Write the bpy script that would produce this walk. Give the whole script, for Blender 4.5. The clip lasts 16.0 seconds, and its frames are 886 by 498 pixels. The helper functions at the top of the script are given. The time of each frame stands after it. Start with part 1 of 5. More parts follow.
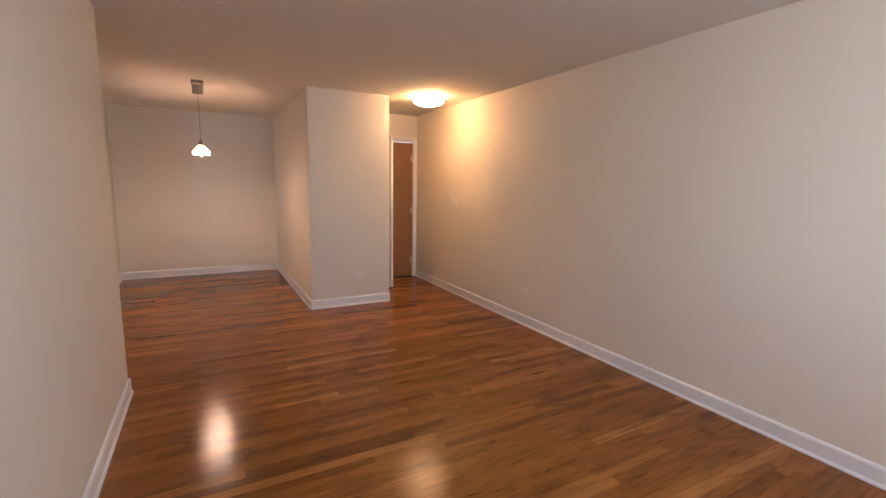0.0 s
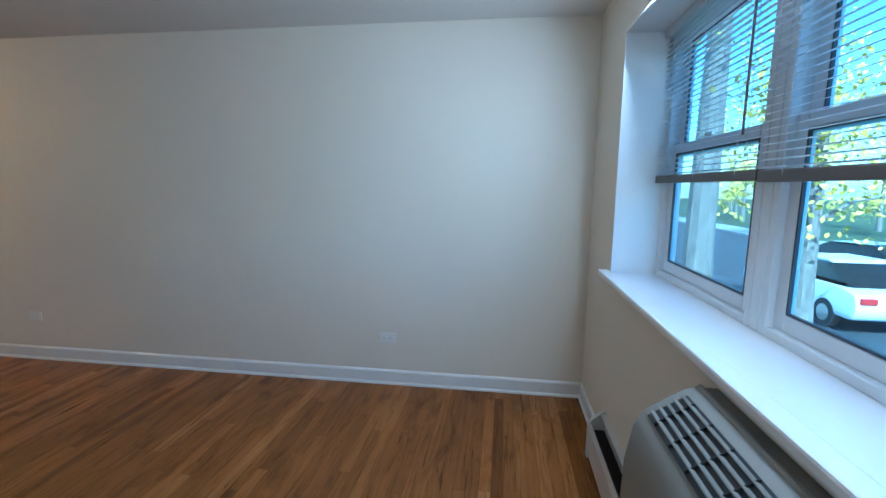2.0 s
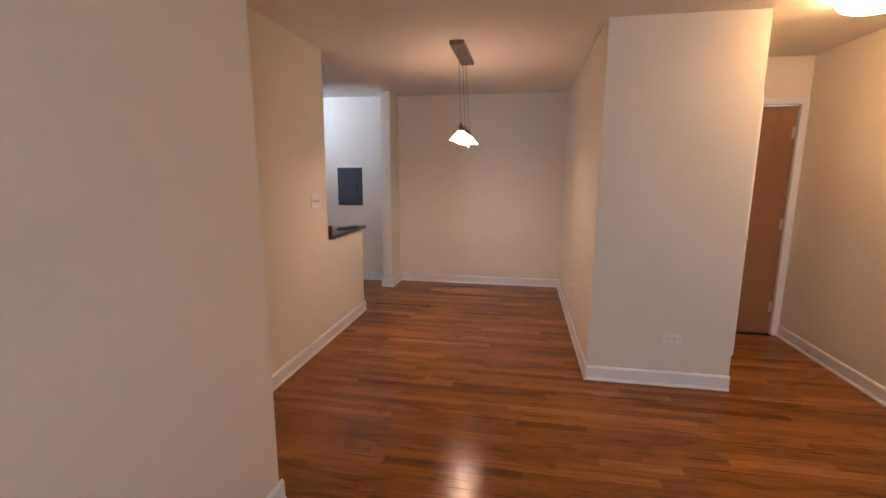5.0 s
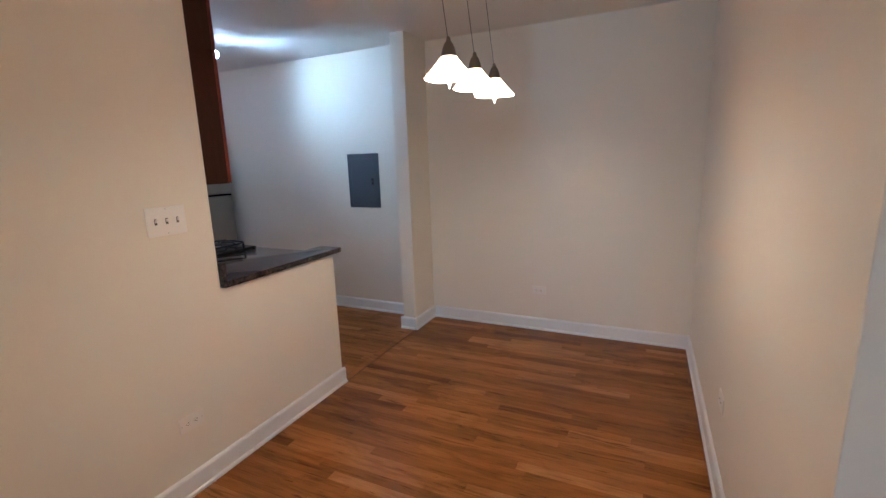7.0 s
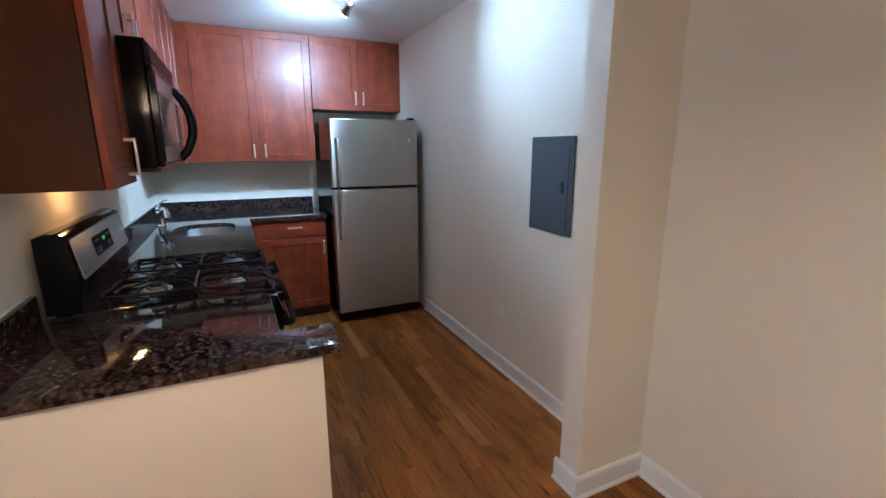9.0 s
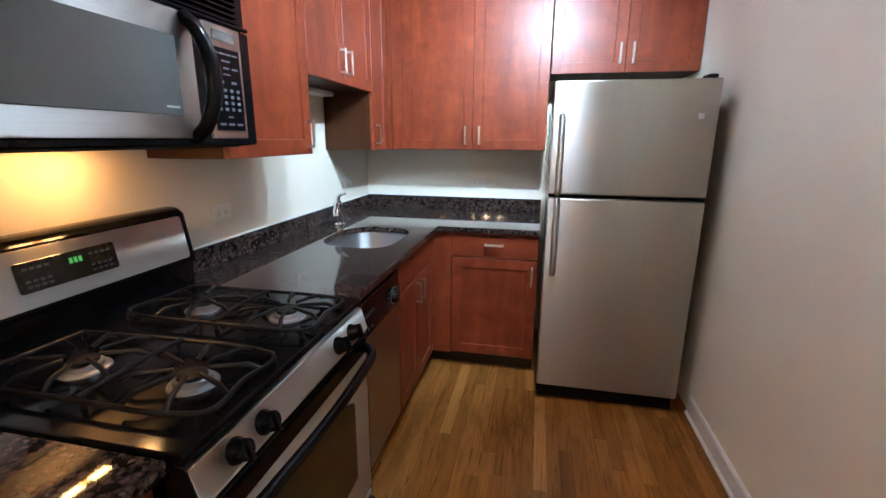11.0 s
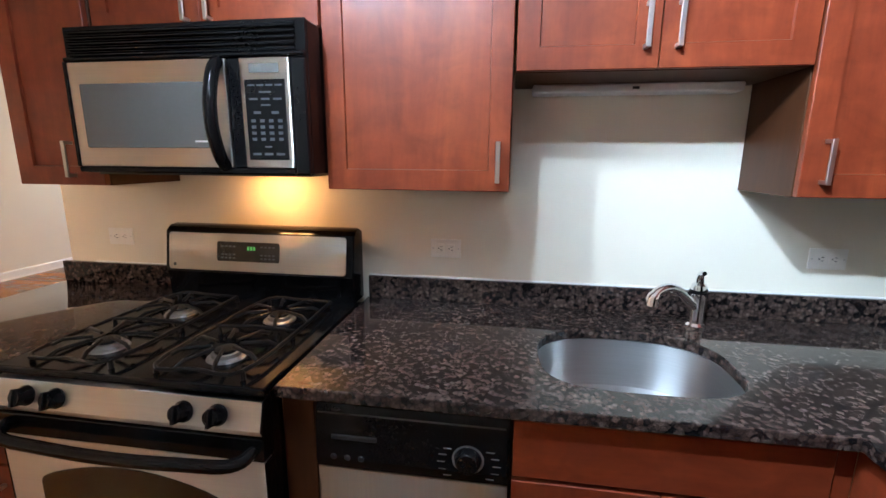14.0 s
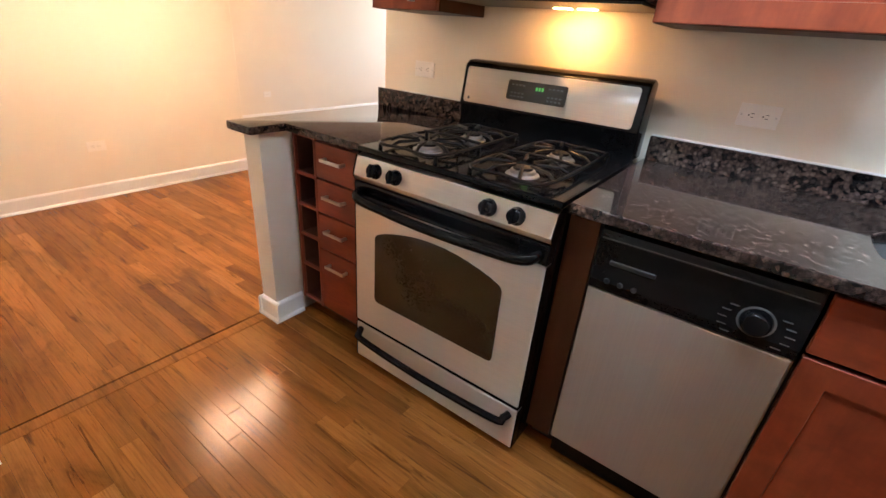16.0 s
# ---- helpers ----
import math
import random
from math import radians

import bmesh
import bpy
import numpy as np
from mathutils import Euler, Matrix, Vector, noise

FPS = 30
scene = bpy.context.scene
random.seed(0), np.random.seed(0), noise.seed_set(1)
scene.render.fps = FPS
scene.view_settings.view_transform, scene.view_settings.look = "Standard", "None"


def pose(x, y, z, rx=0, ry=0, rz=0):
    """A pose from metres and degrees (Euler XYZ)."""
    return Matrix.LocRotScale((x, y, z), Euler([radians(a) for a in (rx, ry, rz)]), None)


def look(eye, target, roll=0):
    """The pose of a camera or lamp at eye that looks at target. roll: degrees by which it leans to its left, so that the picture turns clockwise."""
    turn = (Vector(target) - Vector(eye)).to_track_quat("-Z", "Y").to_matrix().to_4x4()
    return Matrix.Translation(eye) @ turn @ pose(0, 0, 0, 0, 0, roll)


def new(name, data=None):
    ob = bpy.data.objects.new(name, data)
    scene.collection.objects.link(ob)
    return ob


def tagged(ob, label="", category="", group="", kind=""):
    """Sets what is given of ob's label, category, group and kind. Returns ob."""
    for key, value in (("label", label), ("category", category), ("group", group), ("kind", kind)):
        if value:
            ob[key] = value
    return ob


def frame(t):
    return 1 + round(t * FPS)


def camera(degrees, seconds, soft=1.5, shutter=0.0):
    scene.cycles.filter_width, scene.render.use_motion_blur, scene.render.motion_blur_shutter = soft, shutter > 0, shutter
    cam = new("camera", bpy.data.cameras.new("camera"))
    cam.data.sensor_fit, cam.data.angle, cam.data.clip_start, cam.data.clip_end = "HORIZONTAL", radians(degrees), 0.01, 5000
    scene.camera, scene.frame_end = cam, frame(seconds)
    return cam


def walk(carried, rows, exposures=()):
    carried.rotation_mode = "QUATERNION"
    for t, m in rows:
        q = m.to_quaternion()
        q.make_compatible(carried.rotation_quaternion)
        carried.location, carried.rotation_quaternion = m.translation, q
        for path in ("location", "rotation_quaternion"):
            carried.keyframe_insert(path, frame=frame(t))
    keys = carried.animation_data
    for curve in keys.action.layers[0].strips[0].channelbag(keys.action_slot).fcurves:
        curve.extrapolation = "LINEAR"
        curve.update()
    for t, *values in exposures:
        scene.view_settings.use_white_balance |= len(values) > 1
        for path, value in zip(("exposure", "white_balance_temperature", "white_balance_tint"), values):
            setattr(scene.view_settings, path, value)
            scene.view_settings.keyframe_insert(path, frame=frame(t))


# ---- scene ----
cam = camera(90.4, 16.0)
PATH = [
    (0, (-2.837, 0.712, 1.427), (-1.899, 2.454, 1.135), 1.0),
    (0.5, (-2.855, 0.686, 1.393), (-1.474, 2.101, 1.095), 0.2),
    (1, (-2.905, 0.627, 1.398), (-1.186, 1.601, 1.088), 0.2),
    (1.5, (-2.895, 0.579, 1.388), (-0.994, 1.129, 1.097), 0.5),
    (2, (-2.896, 0.553, 1.397), (-0.934, 0.821, 1.114), 0.6),
    (2.5, (-2.888, 0.582, 1.401), (-0.975, 1.098, 1.128), 0.9),
    (3, (-2.641, 0.787, 1.388), (-1.083, 2.001, 1.077), 1.0),
    (3.5, (-2.645, 1.172, 1.428), (-1.765, 2.932, 1.071), 1.3),
    (4, (-2.583, 1.541, 1.479), (-2.395, 3.498, 1.11), 0.5),
    (4.5, (-2.424, 2.051, 1.504), (-2.612, 4.008, 1.137), 0.4),
    (4.7, (-2.388, 2.249, 1.469), (-2.651, 4.201, 1.122), 0.4),
    (6.8, (-2.157, 4.493, 1.433), (-2.909, 6.308, 1.058), -1.8),
    (7, (-2.184, 4.711, 1.435), (-3.016, 6.486, 1.041), -1.8),
    (7.5, (-2.307, 5.211, 1.441), (-3.321, 6.877, 0.995), -1.5),
    (8, (-2.4, 5.774, 1.466), (-3.665, 7.257, 1.016), -1.5),
    (8.5, (-2.531, 6.250, 1.455), (-4.053, 7.477, 1.032), -0.7),
    (9, (-2.746, 6.692, 1.461), (-4.511, 7.520, 1.015), -0.1),
    (9.5, (-2.958, 7.024, 1.449), (-4.877, 7.346, 0.982), 0.5),
    (9.6, (-3.000, 7.080, 1.446), (-4.933, 7.306, 0.979), 0.4),
    (9.7, (-3.044, 7.112, 1.436), (-4.986, 7.254, 0.972), 0.7),
    (11.8, (-4.789, 7.462, 1.409), (-6.576, 6.71, 0.922), -1.3),
    (12, (-4.965, 7.488, 1.404), (-6.687, 6.589, 0.927), -1.4),
    (12.5, (-5.347, 7.487, 1.414), (-6.783, 6.158, 1.0), -1.4),
    (13, (-5.668, 7.457, 1.45), (-6.678, 5.777, 1.051), -0.4),
    (13.5, (-5.885, 7.515, 1.447), (-6.258, 5.591, 1.048), 0.1),
    (14, (-5.844, 7.661, 1.448), (-5.547, 5.725, 1.044), 0.4),
    (14.5, (-5.771, 7.789, 1.45), (-4.924, 6.021, 1.051), -0.2),
    (15, (-5.738, 7.828, 1.398), (-4.702, 6.206, 0.852), 1.3),
    (15.2, (-5.739, 7.849, 1.377), (-4.734, 6.27, 0.675), 1.7),
    (15.3, (-5.732, 7.847, 1.356), (-4.755, 6.291, 0.565), 2.2),
    (15.5, (-5.729, 7.847, 1.315), (-4.804, 6.336, 0.388), 2.9),
    (15.7, (-5.722, 7.846, 1.279), (-4.811, 6.357, 0.303), 3.9),
    (16, (-5.659, 7.847, 1.285), (-4.636, 6.372, 0.403), 4.7),
]
EXPOSURES = [(0, 2.32, 6650, 31), (0.5, 2.30, 6350, 26), (1.0, 2.28, 6400, 26), (1.5, 1.97, 5300, 18), (2, 1.88, 4800, 6), (2.5, 1.92, 5700, 21), (3, 2.50, 6900, 30), (3.5, 2.31, 7200, 35), (4.5, 2.17, 6850, 33), (7, 2.27, 5300, 15), (8, 2.38, 5300, 14), (9, 2.56, 5500, 13), (9.5, 2.68, 5800, 14), (12, 3.18, 6700, 21), (12.5, 3.12, 6700, 22), (13, 3.16, 6600, 21), (13.5, 3.12, 6400, 20), (14.2, 3.14, 7000, 21), (14.6, 3.16, 7500, 21), (15.5, 3.38, 7500, 24), (16, 3.68, 6900, 22)]
walk(cam, [(t, look(eye, target, roll)) for t, eye, target, roll in PATH], EXPOSURES)

# ---- world and daylight ----
world = bpy.data.worlds.new("world")
scene.world = world
world.use_nodes = True
wn = world.node_tree.nodes
sky = wn.new("ShaderNodeTexSky")
sky.sky_type, sky.sun_disc = "NISHITA", False
sky.sun_elevation, sky.sun_rotation = radians(43), radians(278)
wn["Background"].inputs["Strength"].default_value = 0.13
world.node_tree.links.new(sky.outputs[0], wn["Background"].inputs["Color"])
sun = new("sun", bpy.data.lights.new("sun", "SUN"))
sun.data.energy, sun.data.angle, sun.data.color = 4.0, radians(0.5), (1.0, 0.95, 0.86)
sun.matrix_world = look((-30, 4, 28), (2, 0, 0))


def daylight(at, aim, wide, high, watts):
    """An area lamp added in the window's opening, standing in for sky light."""
    ob = new("daylight_stand_in", bpy.data.lights.new("daylight_stand_in", "AREA"))
    ob.data.shape, ob.data.size, ob.data.size_y, ob.data.energy, ob.data.color = "RECTANGLE", wide, high, watts, (0.80, 0.92, 1.0)
    ob.matrix_world = look(at, aim)


daylight((-2.62, -0.13, 1.52), (-1.4, 1.2, 0.9), 0.2, 1.0, 0.8)
daylight((-1.65, -0.105, 2.035), (-1.9, 2.4, 1.42), 1.9, 0.16, 8.8)

# ---- plan: the main faces, in metres ----
CEIL = 2.42
X_EAST, Y_WIN, X_WEST, Y_WEST_END = 0.0, 0.0, -3.36, 4.14
BLK_W, BLK_E, BLK_S = -1.843, -0.918, 5.645
Y_DIN, X_SW, HW_END, X_HW = 8.256, -3.968, 6.876, -4.072
WING_S, WING_W = 7.89, -4.075
K_N, K_S, K_W = 8.205, 6.062, -7.26
Y_DOOR = 6.865
COUNTER = 0.915


# ---- builders ----
origin = {}


def thing(name, at, label, category, group="", kind=""):
    """An Empty at the base of a thing; its parts are built in world metres."""
    ob = new(name)
    ob.location = at
    ob.empty_display_size = 0.1
    origin[ob.name] = Vector(at)
    return tagged(ob, label, category, group, kind)


def smooth_mesh(me, angle=35):
    for p in me.polygons:
        p.use_smooth = True
    me.set_sharp_from_angle(angle=radians(angle))


def part(name, bm, material, parent=None, label="", smooth=False, kind="", category=""):
    me = bpy.data.meshes.new(name)
    if parent:
        off = origin[parent.name]
        bmesh.ops.translate(bm, verts=bm.verts, vec=-off)
    bm.normal_update()
    bm.to_mesh(me)
    bm.free()
    me.materials.append(material)
    if smooth:
        smooth_mesh(me)
    ob = new(name, me)
    if parent:
        ob.parent = parent
        origin[ob.name] = origin[parent.name]
    else:
        origin[ob.name] = Vector((0, 0, 0))
    return tagged(ob, label, category, "", kind)


def add_box(bm, lo, hi, bev=0.0, seg=1):
    lo, hi = [min(a, b) for a, b in zip(lo, hi)], [max(a, b) for a, b in zip(lo, hi)]
    size = [b - a for a, b in zip(lo, hi)]
    mid = [(a + b) / 2 for a, b in zip(lo, hi)]
    made = bmesh.ops.create_cube(bm, size=1, matrix=Matrix.LocRotScale(mid, None, size))
    if bev:
        edges = {e for v in made["verts"] for e in v.link_edges}
        bmesh.ops.bevel(bm, geom=list(edges), offset=min(bev, min(size) * 0.45), segments=seg, affect="EDGES", profile=0.6)
    return bm


def box(lo, hi, bev=0.0, seg=1):
    return add_box(bmesh.new(), lo, hi, bev, seg)


def add_tube(bm, points, radius, sides=10, flat=None):
    """A bent round rod through points; its rings are carried along without a twist."""
    pts = [Vector(p) for p in points]
    rings, side = [], None
    for i, p in enumerate(pts):
        d = (pts[min(i + 1, len(pts) - 1)] - pts[max(i - 1, 0)]).normalized()
        if side is None:
            side = d.cross(Vector((0, 0, 1)))
            if side.length < 1e-3:
                side = Vector((1, 0, 0))
        side = (side - d * side.dot(d)).normalized()
        up = side.cross(d)
        r = radius if isinstance(radius, (int, float)) else radius[i]
        f = flat or 1.0
        rings.append([bm.verts.new(p + r * (math.cos(a) * side + f * math.sin(a) * up)) for a in [k * math.tau / sides for k in range(sides)]])
    for a, b in zip(rings, rings[1:]):
        for k in range(sides):
            bm.faces.new((a[k], a[(k + 1) % sides], b[(k + 1) % sides], b[k]))
    bm.faces.new(rings[0][::-1])
    bm.faces.new(rings[-1])
    return bm


def bow(points, steps=5):
    """More points along a smooth curve through the given ones."""
    p = [Vector(q) for q in points]
    out = []
    for i in range(len(p) - 1):
        a, b, c, d = p[max(i - 1, 0)], p[i], p[i + 1], p[min(i + 2, len(p) - 1)]
        for k in range(steps):
            u = k / steps
            out.append(0.5 * ((2 * b) + (c - a) * u + (2 * a - 5 * b + 4 * c - d) * u * u + (3 * b - a - 3 * c + d) * u ** 3))
    return out + [p[-1]]


def add_turned(bm, at, profile, sides=32, axis="z", cap=True):
    """A turned body: profile of (radius, height) round an axis through at."""
    at = Vector(at)
    turn = {"z": Matrix.Identity(3), "y": Matrix(((1, 0, 0), (0, 0, 1), (0, -1, 0))), "x": Matrix(((0, 0, 1), (0, 1, 0), (-1, 0, 0)))}[axis]
    rings = []
    for r, h in profile:
        rings.append([bm.verts.new(at + turn @ Vector((r * math.cos(a), r * math.sin(a), h))) for a in [k * math.tau / sides for k in range(sides)]])
    for a, b in zip(rings, rings[1:]):
        for k in range(sides):
            bm.faces.new((a[k], a[(k + 1) % sides], b[(k + 1) % sides], b[k]))
    if cap:
        bm.faces.new(rings[0][::-1])
        bm.faces.new(rings[-1])
    bmesh.ops.recalc_face_normals(bm, faces=bm.faces)
    return bm


def add_prism(bm, outline, a, b, axis="z", bev=0.0, seg=2):
    """An outline in the plane across an axis, drawn out from a to b along it."""
    def at(u, v, w):
        return {"z": (u, v, w), "y": (u, w, v), "x": (w, u, v)}[axis]
    low = [bm.verts.new(at(u, v, a)) for u, v in outline]
    top = [bm.verts.new(at(u, v, b)) for u, v in outline]
    n = len(outline)
    made = [bm.faces.new(low[::-1]), bm.faces.new(top)]
    for k in range(n):
        made.append(bm.faces.new((low[k], low[(k + 1) % n], top[(k + 1) % n], top[k])))
    bmesh.ops.recalc_face_normals(bm, faces=made)
    if bev:
        edges = {e for f in made[:2] for e in f.edges}
        bmesh.ops.bevel(bm, geom=list(edges), offset=bev, segments=seg, affect="EDGES", profile=0.6)
    return bm


def rounded(outline, radius, seg=5, only=None):
    """The outline with its corners rounded."""
    out, n = [], len(outline)
    for i in range(n):
        p, a, b = Vector(outline[i]), Vector(outline[i - 1]), Vector(outline[(i + 1) % n])
        r = radius if only is None or i in only else 0
        if not r:
            out.append(tuple(p))
            continue
        da, db = (a - p).normalized(), (b - p).normalized()
        s, e = p + da * r, p + db * r
        for k in range(seg + 1):
            u = k / seg
            out.append(tuple((1 - u) ** 2 * s + 2 * u * (1 - u) * p + u * u * e))
    return out


# ---- materials ----
def nodes_of(name):
    m = bpy.data.materials.new(name)
    m.use_nodes = True
    nt = m.node_tree
    return m, nt, nt.nodes["Principled BSDF"]


def node(nt, kind, **inputs):
    n = nt.nodes.new(kind)
    for key, value in inputs.items():
        n.inputs[key.replace("_", " ")].default_value = value
    return n


def place_coords(nt, scale=(1, 1, 1), shift=None):
    """World metres, stretched."""
    g = nt.nodes.new("ShaderNodeNewGeometry")
    mp = nt.nodes.new("ShaderNodeMapping")
    mp.inputs["Scale"].default_value = scale
    nt.links.new(g.outputs["Position"], mp.inputs["Vector"])
    if shift is not None:
        nt.links.new(shift, mp.inputs["Location"])
    return mp.outputs[0]


def ramp(nt, source, stops):
    r = nt.nodes.new("ShaderNodeValToRGB")
    el = r.color_ramp.elements
    while len(el) < len(stops):
        el.new(0.5)
    for e, (p, c) in zip(el, stops):
        e.position, e.color = p, (*c, 1)
    nt.links.new(source, r.inputs[0])
    return r.outputs[0]


def mixed(nt, a, b, factor, how="MIX"):
    m = nt.nodes.new("ShaderNodeMix")
    m.data_type, m.blend_type = "RGBA", how
    for value, key in ((factor, 0), (a, 6), (b, 7)):
        if isinstance(value, (int, float)):
            m.inputs[key].default_value = value
        elif isinstance(value, tuple):
            m.inputs[key].default_value = (*value, 1)
        else:
            nt.links.new(value, m.inputs[key])
    return m.outputs[2]


def noise_of(nt, coords, scale, detail=3.0, rough=0.55, warp=0.0):
    n = nt.nodes.new("ShaderNodeTexNoise")
    n.inputs["Scale"].default_value, n.inputs["Detail"].default_value = scale, detail
    n.inputs["Roughness"].default_value, n.inputs["Distortion"].default_value = rough, warp
    nt.links.new(coords, n.inputs["Vector"])
    return n.outputs[0]


def bumped(nt, bsdf, height, strength, distance=0.002):
    b = nt.nodes.new("ShaderNodeBump")
    b.inputs["Strength"].default_value, b.inputs["Distance"].default_value = strength, distance
    nt.links.new(height, b.inputs["Height"])
    nt.links.new(b.outputs[0], bsdf.inputs["Normal"])


def surface(name, colour, rough, metal=0.0, spec=0.5, vary=0.06, scale=3.0, grain=140.0, bump=0.08, coat=0.0, stretch=(1, 1, 1), dist=0.002):
    """A plain surface with stains at two scales and fine relief."""
    m, nt, b = nodes_of(name)
    c = place_coords(nt, stretch)
    big, small = noise_of(nt, c, scale, 4), noise_of(nt, c, grain, 2)
    dark = tuple(v * (1 - 2 * vary) for v in colour)
    light = tuple(min(1, v * (1 + 1.2 * vary)) for v in colour)
    base = ramp(nt, big, [(0.3, dark), (0.7, light)])
    base = mixed(nt, base, ramp(nt, small, [(0.3, dark), (0.7, light)]), 0.3)
    nt.links.new(base, b.inputs["Base Color"])
    rr = nt.nodes.new("ShaderNodeMapRange")
    rr.inputs["To Min"].default_value, rr.inputs["To Max"].default_value = max(0.02, rough * 0.85), min(1, rough * 1.15)
    nt.links.new(big, rr.inputs[0])
    nt.links.new(rr.outputs[0], b.inputs["Roughness"])
    b.inputs["Metallic"].default_value = metal
    b.inputs["Specular IOR Level"].default_value = spec
    b.inputs["Coat Weight"].default_value = coat
    if bump:
        bumped(nt, b, small, bump, dist)
    return m


def glow(name, colour, strength):
    m, nt, b = nodes_of(name)
    b.inputs["Base Color"].default_value = (*[min(1, 0.8 * v + 0.1) for v in colour], 1)
    b.inputs["Roughness"].default_value = 0.3
    b.inputs["Emission Color"].default_value = (*colour, 1)
    b.inputs["Emission Strength"].default_value = strength
    return m


def plank_wood(name, stops, gloss):
    """Stained oak strips: a tone for each strip, cathedral grain, pores, dark mineral streaks and traffic wear."""
    m, nt, b = nodes_of(name)
    info, geo = nt.nodes.new("ShaderNodeObjectInfo"), nt.nodes.new("ShaderNodeNewGeometry")
    mul = nt.nodes.new("ShaderNodeMath")
    mul.operation = "MULTIPLY_ADD"
    mul.inputs[1].default_value = 7.31
    nt.links.new(info.outputs["Random"], mul.inputs[0])
    nt.links.new(geo.outputs["Random Per Island"], mul.inputs[2])
    fr = nt.nodes.new("ShaderNodeMath")
    fr.operation = "FRACT"
    nt.links.new(mul.outputs[0], fr.inputs[0])
    com = nt.nodes.new("ShaderNodeCombineXYZ")
    far = nt.nodes.new("ShaderNodeMath")
    far.operation = "MULTIPLY"
    far.inputs[1].default_value = 37.0
    nt.links.new(fr.outputs[0], far.inputs[0])
    for k in (0, 1, 2):
        nt.links.new(far.outputs[0], com.inputs[k])
    c = place_coords(nt, (1.1, 20, 1), com.outputs[0])
    tone = ramp(nt, fr.outputs[0], stops)
    band = noise_of(nt, c, 1.5, 6, 0.62, 1.8)
    pores = noise_of(nt, place_coords(nt, (6, 260, 1), com.outputs[0]), 1.0, 3, 0.6)
    streak = noise_of(nt, place_coords(nt, (1.5, 26, 1), com.outputs[0]), 1.2, 5, 0.6, 2.0)
    stain = noise_of(nt, place_coords(nt, (1.9, 7.5, 1)), 1.1, 6, 0.66, 0.9)
    wear = noise_of(nt, place_coords(nt), 1.3, 4)
    base = mixed(nt, tone, ramp(nt, band, [(0.30, (0.52, 0.44, 0.38)), (0.46, (0.94, 0.92, 0.9)), (0.72, (1.10, 1.08, 1.05))]), 0.72, "MULTIPLY")
    base = mixed(nt, base, ramp(nt, pores, [(0.35, (0.5, 0.44, 0.4)), (0.55, (1, 1, 1))]), 0.34, "MULTIPLY")
    base = mixed(nt, base, ramp(nt, streak, [(0.60, (1, 1, 1)), (0.65, (0.45, 0.36, 0.30)), (0.73, (0.18, 0.13, 0.10))]), 0.8, "MULTIPLY")
    base = mixed(nt, base, ramp(nt, stain, [(0.33, (0.30, 0.27, 0.26)), (0.44, (0.80, 0.78, 0.76)), (0.52, (1.0, 1.0, 0.98)), (0.68, (1.10, 1.09, 1.05))]), 0.55, "MULTIPLY")
    base = mixed(nt, base, ramp(nt, wear, [(0.3, (0.80, 0.77, 0.74)), (0.65, (1.05, 1.05, 1.05))]), 0.7, "MULTIPLY")
    nt.links.new(base, b.inputs["Base Color"])
    rr = nt.nodes.new("ShaderNodeMapRange")
    rr.inputs["To Min"].default_value, rr.inputs["To Max"].default_value = gloss * 0.7, gloss * 1.5
    nt.links.new(wear, rr.inputs[0])
    nt.links.new(rr.outputs[0], b.inputs["Roughness"])
    b.inputs["Specular IOR Level"].default_value = 0.2
    bumped(nt, b, mixed(nt, band, pores, 0.5), 0.34, 0.0014)
    return m


def cabinet_wood(name, across=False):
    m, nt, b = nodes_of(name)
    st = (9, 9, 1.5) if not across else (1.5, 1.5, 9)
    info = nt.nodes.new("ShaderNodeObjectInfo")
    com = nt.nodes.new("ShaderNodeCombineXYZ")
    for k in (0, 1, 2):
        nt.links.new(info.outputs["Random"], com.inputs[k])
    off = nt.nodes.new("ShaderNodeVectorMath")
    off.operation = "SCALE"
    off.inputs["Scale"].default_value = 23.0
    nt.links.new(com.outputs[0], off.inputs[0])
    c = place_coords(nt, st, off.outputs[0])
    fine = noise_of(nt, place_coords(nt, tuple(9 * v for v in st), off.outputs[0]), 1.0, 3)
    flow = noise_of(nt, c, 1.1, 5, 0.6, 0.6)
    blotch = noise_of(nt, place_coords(nt, (1, 1, 1.5), off.outputs[0]), 7.0, 5, 0.62, 0.5)
    base = ramp(nt, flow, [(0.25, (0.145, 0.0225, 0.0080)), (0.5, (0.205, 0.0335, 0.0115)), (0.78, (0.28, 0.054, 0.0175))])
    base = mixed(nt, base, ramp(nt, blotch, [(0.3, (0.70, 0.63, 0.58)), (0.52, (0.99, 0.97, 0.95)), (0.72, (1.22, 1.22, 1.2))]), 0.85, "MULTIPLY")
    base = mixed(nt, base, ramp(nt, fine, [(0.35, (0.72, 0.7, 0.7)), (0.6, (1, 1, 1))]), 0.28, "MULTIPLY")
    nt.links.new(base, b.inputs["Base Color"])
    b.inputs["Roughness"].default_value = 0.40
    b.inputs["Specular IOR Level"].default_value = 0.36
    b.inputs["Coat Weight"].default_value = 0.05
    b.inputs["Coat Roughness"].default_value = 0.2
    bumped(nt, b, mixed(nt, fine, blotch, 0.6), 0.12, 0.0015)
    return m


